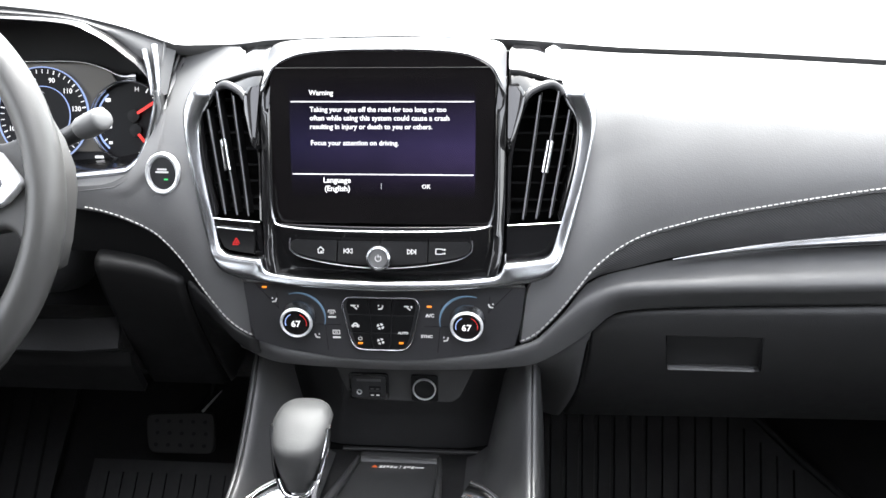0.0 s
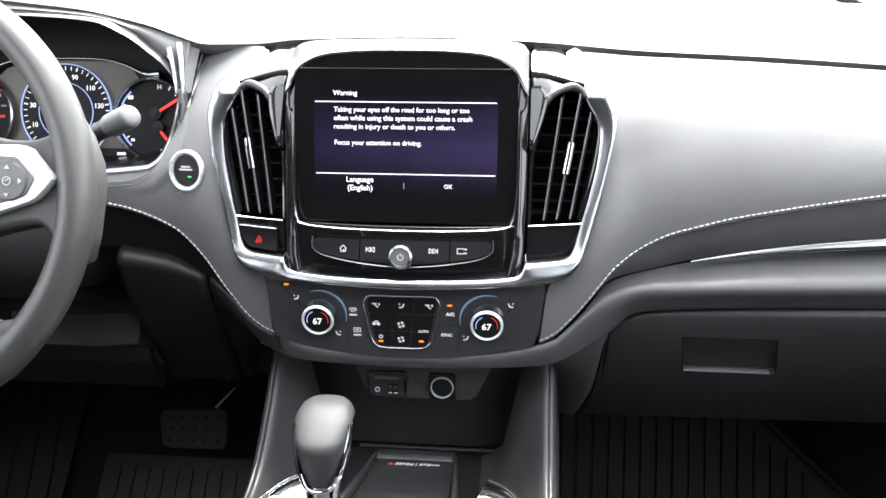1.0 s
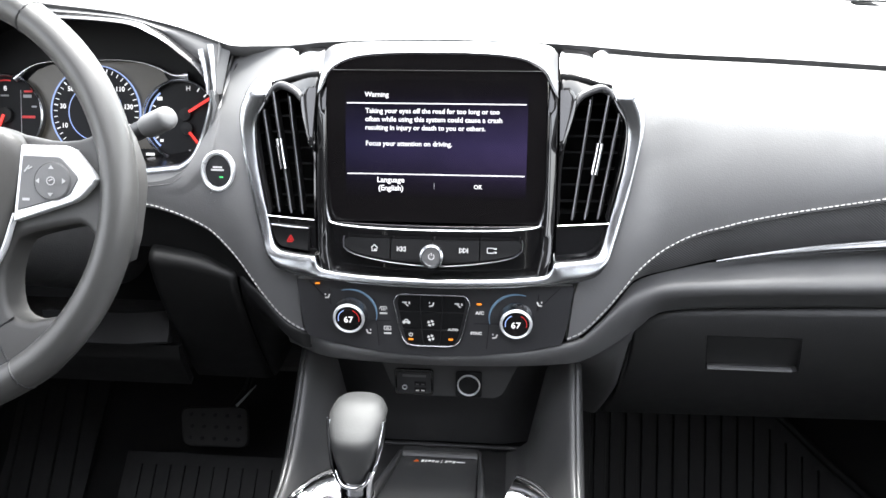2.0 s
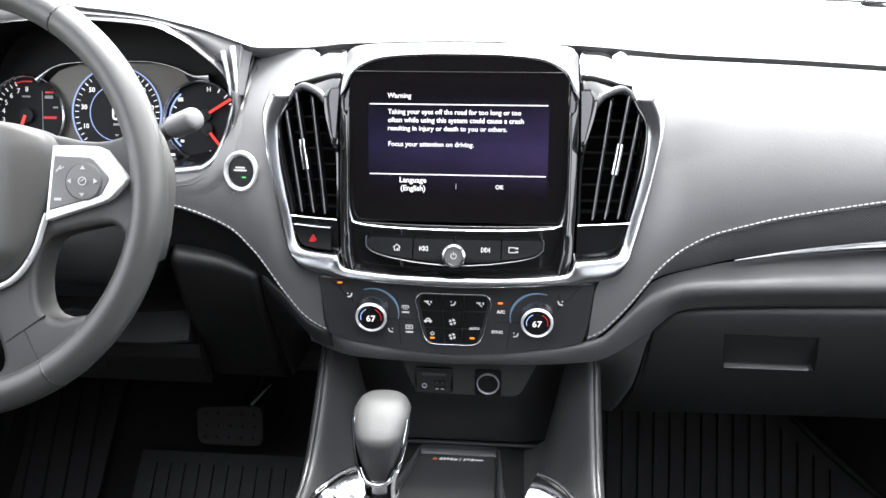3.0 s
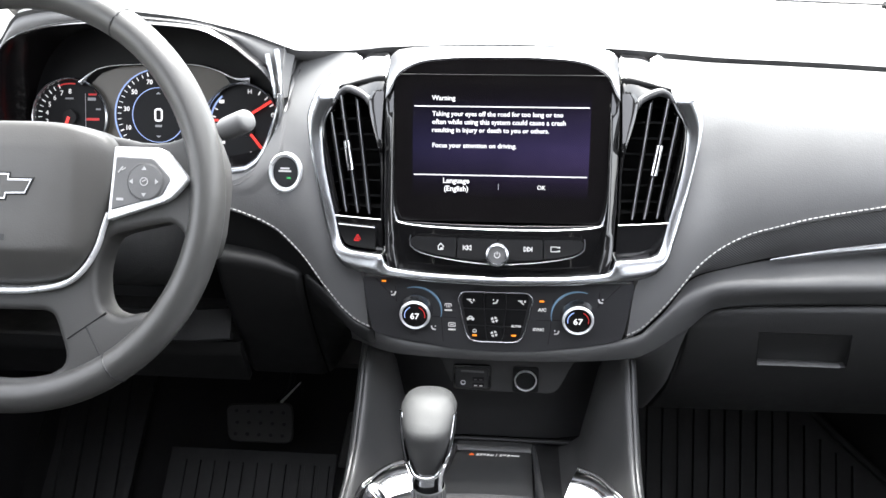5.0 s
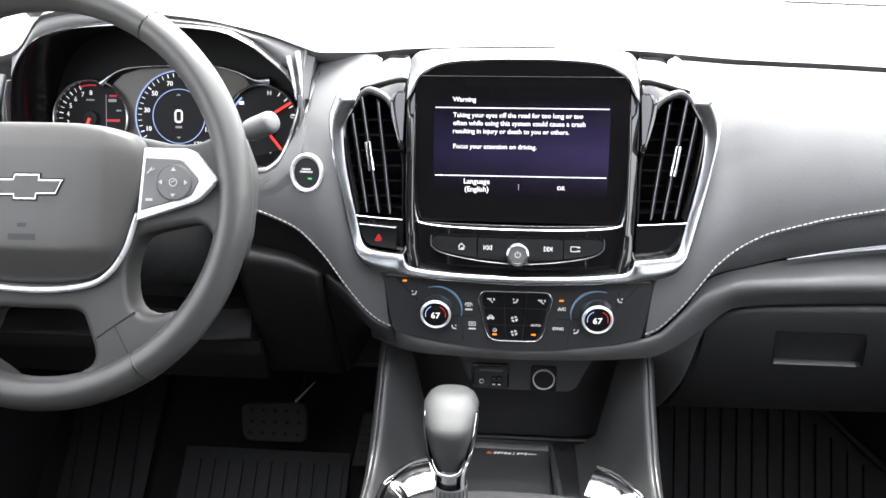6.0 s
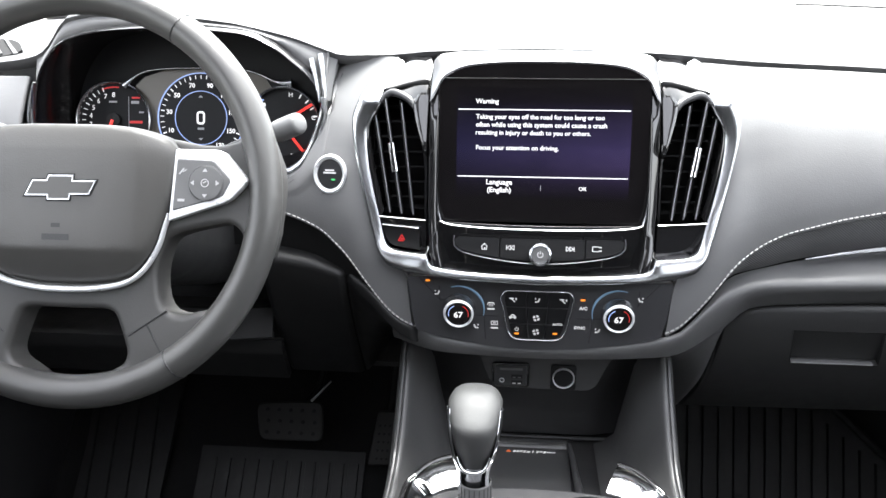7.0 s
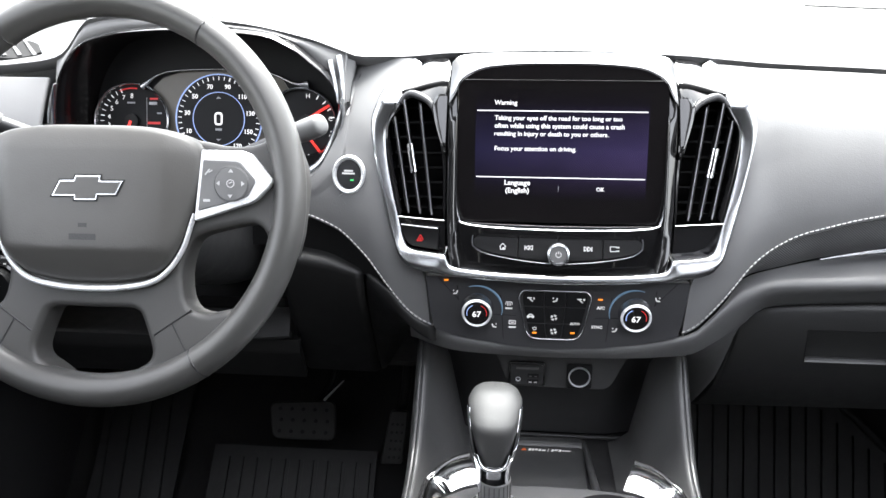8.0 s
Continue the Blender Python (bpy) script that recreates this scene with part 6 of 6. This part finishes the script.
def side_demister():
    z0 = 0.860
    v = thing("demister_vent", (-0.668, 0.14, z0), "small black demister vent in the dashboard top", "air vent")
    m = pose(-0.661, 0.133, 0.8445, 26, 0, 8)
    # flat plate, its black colour standing in for the unlit depth of the slots
    plate("dark_plate", [(0.034 * math.cos(a) * (1.0 if math.sin(a) < 0 else 0.85), 0.021 * math.sin(a)) for a in np.linspace(0, 2 * math.pi, 28, endpoint=False)], m @ pose(0, 0, 0.0035), void, v, depth=0.016, bevel=0.0005)
    for x in (-0.018, 0.0, 0.018):
        plate("slat", [(x + 0.009, -0.017), (x + 0.014, -0.016), (x - 0.009, 0.016), (x - 0.013, 0.017)], m @ pose(0, 0, 0.0055), pad_skin, v, depth=0.002, bevel=0.0004)


side_demister()


# ---- centre console ----
rim_z = lerp([(-0.42, 0.425), (-0.20, 0.426), (-0.13, 0.429), (-0.10, 0.433), (-0.075, 0.443), (-0.03, 0.478), (0.013, 0.519), (0.05, 0.545)])


def centre_console():
    c = thing("centre_console", (0, -0.1, 0.0), "black centre console with a storage bin and tray", "console")
    ys = list(np.linspace(-0.42, 0.05, 48))
    for s in (-1, 1):
        rows = []
        prof = ((0.172, 0, 0.02), (0.163, 1, -0.12), (0.155, 1, -0.012), (0.1525, 1, -0.004), (0.1495, 1, 0.0), (0.1478, 1, -0.0002), (0.1468, 1, -0.0024), (0.1458, 1, -0.0004), (0.1435, 1, 0.0), (0.140, 1, -0.003), (0.136, 1, -0.012), (0.118, 1, -0.05), (0.100, 2, 0.012), (0.086, 2, 0.0), (0.076, 2, -0.004))
        for y in ys:
            z = rim_z(y)
            row = []
            for x, k, off in prof:
                zz = off if k == 0 else z + off if k == 1 else 0.390 + off
                if k == 1 and off <= -0.05 and off > -0.1:
                    zz = max(z + off, 0.402 + (x - 0.1) * 0.6)
                row.append((s * x, y, zz))
            rows.append(row if s < 0 else row[::-1])
        sheet("side_wall", rows, console_black, c, "hard black side wall", thick=0.003, angle=55)
    # bin: rear wall, floor and raised rim step
    columns("bin_back", -0.125, 0.125, lambda x: 0.392, lambda x: 0.56, lambda x, z: 0.058 - 0.02 * max(0, (z - 0.42)) + 0.3 * max(0, abs(x) - 0.07), hard, c, nx=24, nz=10, thick=0.004)
    rows = [[(x, y, 0.3800) for x in np.linspace(-0.10, 0.10, 12)] for y in np.linspace(-0.12, 0.066, 8)]
    sheet("bin_floor", rows, hard, c, thick=0.004)
    sweep("bin_step", [(x, 0.0545, 0.3895) for x in np.linspace(-0.068, 0.125, 8)], (0.0030, 0.0024), hard, c, face=(0, 0, 1))
    return c


centre_console()


def charging_tray():
    t = thing("charging_tray", (0, 0.0, 0.385), "black charging tray with a small orange and white mark", "tray")
    border = [(-0.072, -0.100), (0.046, -0.100), (0.0445, -0.045), (0.0445, 0.030), (0.040, 0.036), (-0.040, 0.034), (-0.0455, 0.028), (-0.060, -0.035)]
    plate("mat", border, pose(0, 0, 0.3865), console_black, t, depth=0.003, bevel=0.001, label="fine-grained mat")
    # rear step, leaning back, and a low wall down each side
    rows = [[(x, y, z) for x in np.linspace(-0.0445, 0.0440, 10)] for y, z in ((0.0330, 0.3862), (0.0345, 0.3880), (0.0375, 0.3905), (0.0395, 0.3908), (0.0480, 0.3900))]
    sheet("rear_step", rows, console_black, t, "raised rear step", thick=0.003, angle=35)
    for path in (spline([(0.0455, 0.036, 0.391), (0.0480, 0.010, 0.391), (0.0500, -0.030, 0.392), (0.0515, -0.060, 0.394), (0.0525, -0.095, 0.397)], 6), spline([(-0.0465, 0.033, 0.391), (-0.0520, 0.005, 0.391), (-0.0610, -0.035, 0.392), (-0.0740, -0.095, 0.394)], 6)):
        sweep("side_wall", path, lambda k: (0.0024 + 0.0030 * k, 0.0040 + 0.0035 * k), console_black, t, face=(0, 0, 1), n=12, label="low rounded side wall")
    on = pose(0, 0.0240, 0.3872)
    marks("orange_mark", [[(-0.0300, -0.0022), (-0.0235, -0.0022), (-0.0245, 0.0008), (-0.0265, 0.0024), (-0.0285, 0.0008)]], on, orange_ink, t)
    sl = lambda x0, x1, y0=-0.0022, y1=0.0020: [(x0, y0), (x1, y0), (x1 + 0.0012, y1), (x0 + 0.0012, y1)]
    marks("pale_mark", [sl(-0.0215, -0.0185), sl(-0.0175, -0.0150), sl(-0.014, -0.0105, -0.0012), sl(-0.0095, -0.0065), sl(-0.0055, -0.0015, -0.0022, 0.0008), sl(0.0015, 0.0023, -0.003, 0.003), sl(0.006, 0.0085), sl(0.0095, 0.0135, -0.0005), sl(0.0145, 0.0175), sl(0.0185, 0.0285, -0.0008, 0.0008)], on, glow_white_ink, t)


charging_tray()


def shifter_surround():
    b = thing("shifter_surround", (0, -0.2, 0.428), "satin grey shifter surround with chrome wings", "trim")
    front = spline([(-0.118, -0.150), (-0.085, -0.126), (-0.045, -0.118), (0, -0.116), (0.045, -0.118), (0.085, -0.126), (0.118, -0.150)], 5)
    outline = [(p.x, p.y) for p in front][::-1] + [(-0.125, -0.40), (0.125, -0.40)]
    plate("top_plate", outline, pose(0, 0, 0.434), panel_black, b, depth=0.02, bevel=0.004, seg=4)
    for s in (-1, 1):
        rows = []
        edge_out = spline([(s * 0.088, -0.085, 0.4535), (s * 0.105, -0.098, 0.4545), (s * 0.121, -0.120, 0.4525), (s * 0.131, -0.150, 0.447), (s * 0.133, -0.30, 0.438)], 6)
        edge_in = spline([(s * 0.073, -0.117, 0.4335), (s * 0.086, -0.124, 0.4345), (s * 0.101, -0.137, 0.4355), (s * 0.113, -0.160, 0.4365), (s * 0.116, -0.30, 0.4365)], 6)
        for t in np.linspace(0, 1, 10):
            rows.append([a.lerp(c, float(t)) + Vector((0, 0, -0.008 * (1 - t) ** 4)) for a, c in zip(edge_out, edge_in)])
        sheet("chrome_wing", rows if s < 0 else [r[::-1] for r in rows], chrome, b, "bright chrome wing", thick=0.004, angle=50)
        sweep("wing_edge", [p + Vector((0, 0, -0.009)) for p in edge_out], (0.0035, 0.004), piano, b, face=(0, 0, 1))
    lathe("shift_ring", [(0.030, 0.0), (0.0295, 0.004), (0.027, 0.005), (0.025, 0.002)], pose(-0.0575, -0.168, 0.4335), chrome, b, n=36, label="chrome ring")
    lathe("cup_ring", [(0.046, 0.0), (0.0455, 0.003), (0.043, 0.004), (0.041, 0.001)], pose(0.055, -0.176, 0.4335), chrome, b, n=40, label="chrome cup holder ring")
    lathe("cup_well", [(0.0415, 0.002), (0.040, -0.002), (0.0, -0.002)], pose(0.055, -0.176, 0.4375), void, b, n=32)


shifter_surround()


def gear_lever():
    g = thing("gear_lever", (-0.06, -0.155, 0.437), "leather gear lever with chrome inlays", "gear lever")
    rings = [(0.4850, -0.1665, -0.134, 0.0145), (0.490, -0.1680, -0.131, 0.0165), (0.499, -0.1700, -0.127, 0.0192), (0.510, -0.1715, -0.1225, 0.0218), (0.520, -0.1715, -0.118, 0.0240), (0.5265, -0.1700, -0.1145, 0.0253), (0.5300, -0.1665, -0.1125, 0.0260), (0.5345, -0.1590, -0.109, 0.0268),
             (0.5380, -0.1530, -0.1070, 0.0270), (0.5410, -0.1475, -0.1062, 0.0252), (0.5440, -0.1415, -0.1062, 0.0228), (0.5462, -0.1360, -0.1075, 0.0190), (0.5475, -0.1310, -0.110, 0.0130), (0.5480, -0.1260, -0.114, 0.0060), (0.5481, -0.120, -0.120, 0.0)]
    rows = []
    for z, yf, yb, hw in rings:
        hw -= 0.0014 if z < 0.535 else 0.0006
        row = []
        for k in range(40):
            a = 2 * math.pi * k / 40
            ca, sa = math.cos(a), math.sin(a)
            row.append((-0.0595 + hw * math.copysign(abs(ca) ** 0.86, ca), (yf + yb) / 2 + (yb - yf) / 2 * math.copysign(abs(sa) ** 0.8, sa), z))
        rows.append(row)
    sheet("knob", rows, knob_leather, g, "black leather knob", closed=True, angle=80)
    # bright panels that taper up each flank and run down past the collar
    half_w = lerp([(0.455, 0.0138), (0.472, 0.0135), (0.4850, 0.0150), (0.499, 0.0198), (0.510, 0.0224), (0.520, 0.0246), (0.530, 0.0262), (0.540, 0.0268)])
    front = lerp([(0.455, -0.164), (0.472, -0.165), (0.4850, -0.1662), (0.499, -0.1650), (0.512, -0.1590), (0.526, -0.1500), (0.540, -0.1430)])
    rear = lerp([(0.455, -0.146), (0.472, -0.145), (0.4850, -0.1440), (0.499, -0.1400), (0.512, -0.1360), (0.526, -0.1340), (0.540, -0.1390)])
    for s in (-1, 1):
        rows = []
        for z in np.linspace(0.455, 0.537, 24):
            z = float(z)
            w, a, b = half_w(z), front(z), rear(z)
            lift = 0.0012 * (1 - ((z - 0.455) / 0.082) ** 6)
            row = [(-0.0595 + s * (w + o + lift), a + (b - a) * u, z) for u, o in ((0.0, -0.0030), (0.06, -0.0006), (0.18, 0.0002), (0.5, 0.0007), (0.85, 0.0004), (1.0, -0.0016))]
            rows.append(row if s > 0 else row[::-1])
        sheet("inlay", rows, chrome, g, "chrome inlay", thick=0.001, angle=60)
    sweep("inlay_foot", spline([(-0.0755, -0.1655, 0.4985), (-0.0715, -0.1690, 0.4890), (-0.0660, -0.1710, 0.4855), (-0.0595, -0.1715, 0.4845), (-0.0530, -0.1710, 0.4855), (-0.0475, -0.1690, 0.4890), (-0.0435, -0.1655, 0.4985)], 5), (0.0020, 0.0022), chrome, g, label="chrome inlay")
    lathe("collar", [(0.0125, 0.4905), (0.0125, 0.480), (0.0115, 0.466), (0.0118, 0.455)], Matrix.Translation((-0.0590, -0.1530, 0.0)), satin, g, n=28, label="satin collar")
    lathe("boot", [(0.0150, 0.4665), (0.0158, 0.4655), (0.0158, 0.442), (0.0190, 0.4385), (0.0235, 0.4355)], Matrix.Translation((-0.0580, -0.1545, 0.0)), stalk_grey, g, n=28, label="ribbed grey boot")
    for k in range(20):
        a = 2 * math.pi * k / 20
        sweep("boot_rib", [(-0.0580 + 0.0158 * math.cos(a), -0.1545 + 0.0158 * math.sin(a), z) for z in (0.4640, 0.4435)], (0.0005, 0.0005), hard, g, n=6, face=(math.cos(a), math.sin(a), 0))


gear_lever()


# ---- footwells ----
def toe(x, z, out=0.0):
    if x > 0:  # the passenger's toe board is the steeper one
        return (x, 0.405 - 0.42 * (0.28 - z) - out * 0.92, z + out * 0.387)
    return (x, 0.15 + z - out * 0.707, z + out * 0.707)


def pedal_plate(name, outline, parent, label="", thick=0.010):
    slope = math.degrees(math.atan(0.42))
    mid = Vector((sum(p[0] for p in outline) / len(outline), 0, sum(p[1] for p in outline) / len(outline)))
    m = pose(mid.x, 0.28 + 0.42 * (mid.z - 0.25), mid.z, 90 - slope)
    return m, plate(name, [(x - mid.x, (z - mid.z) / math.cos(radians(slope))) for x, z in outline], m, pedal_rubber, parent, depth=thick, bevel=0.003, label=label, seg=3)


def round_corners(corners, r, n=4):
    out = []
    c = [Vector(p) for p in corners]
    for i, p in enumerate(c):
        a, b = c[i - 1], c[(i + 1) % len(c)]
        p0, p1 = p + (a - p).normalized() * r, p + (b - p).normalized() * r
        for k in range(n + 1):
            t = k / n
            out.append(tuple(p0 * (1 - t) ** 2 + p * 2 * t * (1 - t) + p1 * t * t))
    return out


def brake_pedal():
    b = thing("brake_pedal", (-0.377, 0.30, 0.26), "wide black rubber brake pedal on a steel arm", "pedal")
    m, p = pedal_plate("pad", round_corners([(-0.427, 0.2355), (-0.3225, 0.2365), (-0.3255, 0.2955), (-0.4340, 0.2900)], 0.014), b, "black rubber pad")
    for j, z in enumerate((0.018, 0.0, -0.018)):
        for i in range(5):
            x = -0.038 + 0.019 * i + (0.002 if j == 1 else 0)
            lathe("stud", [(0.0034, -0.0006), (0.0030, 0.0008), (0.0, 0.0010)], m @ pose(x, z, 0), dark, p, n=10)
    sweep("arm", spline([(-0.375, 0.315, 0.262), (-0.355, 0.322, 0.285), (-0.330, 0.330, 0.330), (-0.312, 0.36, 0.45)], 5), (0.005, 0.009), dark, b)
    sweep("switch_rod", [(-0.3440, 0.300, 0.2955), (-0.3280, 0.301, 0.3125), (-0.3110, 0.302, 0.3310)], lambda t: (0.0022 - 0.0010 * t, 0.0022), silver, b, n=8, label="bright steel rod")

    b.location += Vector((0.0, 0.006, -0.0135))


brake_pedal()


def accelerator():
    a = thing("accelerator_pedal", (-0.222, 0.27, 0.20), "narrow black rubber accelerator pedal", "pedal")
    m, p = pedal_plate("pad", round_corners([(-0.2460, 0.2050), (-0.2090, 0.2070), (-0.2020, 0.2850), (-0.2310, 0.2850)], 0.006), a, "black rubber pad")
    for j in range(5):
        for i in range(3):
            lathe("stud", [(0.0026, -0.0006), (0.0022, 0.0008), (0.0, 0.0010)], m @ pose(-0.009 + 0.008 * i + 0.001 * j, -0.032 + 0.013 * j, 0), dark, p, n=8)
    sweep("arm", spline([(-0.222, 0.30, 0.25), (-0.21, 0.33, 0.31), (-0.205, 0.36, 0.45)], 4), (0.008, 0.008), dark, a)

    a.location += Vector((-0.004, 0.006, -0.0125))


accelerator()


def slope_strip(name, x0, x1, z0, z1, out, parent, mat, skew=0.0, height=0.004):
    """A raised strip lying on the toe board."""
    rows = []
    for z in np.linspace(z0, z1, 5):
        k = skew * (z - z0)
        rows.append([toe(x0 + k, z, out - 0.001), toe(x0 + k + 0.0012, z, out + height), toe(x1 + k - 0.0012, z, out + height), toe(x1 + k, z, out - 0.001)])
    return sheet(name, rows, mat, parent, angle=30)


def floor_mats():
    p = thing("floor_mat", (0.36, 0.25, 0.10), "black ribbed rubber floor mat in the passenger footwell", "floor mat", group="rubber floor mats")
    rows = [[toe(x, z, 0.008) for x in np.linspace(0.172, 0.458 + (0.295 - z) * 1.24, 14)] for z in np.linspace(0.035, 0.295, 12)]
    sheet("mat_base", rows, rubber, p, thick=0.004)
    x = 0.180
    while x < 0.56:
        top = 0.285 if x < 0.43 else 0.285 - (x - 0.43) * 0.75
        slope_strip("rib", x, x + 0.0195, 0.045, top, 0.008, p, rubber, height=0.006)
        x += 0.0245
    edge = [toe(a, b, 0.012) for a, b in ((0.455, 0.295), (0.50, 0.262), (0.545, 0.222), (0.60, 0.178), (0.65, 0.14))]
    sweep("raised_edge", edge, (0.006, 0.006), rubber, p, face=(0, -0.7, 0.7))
    d = thing("floor_mat", (-0.40, 0.20, 0.08), "black ribbed rubber floor mat in the driver footwell", "floor mat", group="rubber floor mats")
    rows = [[toe(x, z, 0.008) for x in np.linspace(-0.545, -0.268, 10)] for z in np.linspace(0.02, 0.186, 8)]
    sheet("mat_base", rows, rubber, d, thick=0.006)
    for x in np.linspace(-0.530, -0.292, 11):
        slope_strip("rib", float(x), float(x) + 0.018, 0.03, 0.172, 0.008, d, rubber, skew=-0.02, height=0.003)
    p.location += Vector((0.008, -0.012, -0.012))
    d.location += Vector((0.006, -0.010, -0.010))
    f = thing("foot_rest", (-0.66, 0.27, 0.10), "black ribbed rest for the idle foot", "foot rest")
    rows = [[toe(x, z, 0.02) for x in np.linspace(-0.735, -0.590, 6)] for z in np.linspace(0.05, 0.30, 6)]
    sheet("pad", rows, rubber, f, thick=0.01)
    for x in (-0.720, -0.686, -0.652, -0.618):
        slope_strip("rib", x, x + 0.014, 0.06, 0.29, 0.02, f, rubber, skew=-0.12, height=0.006)


floor_mats()
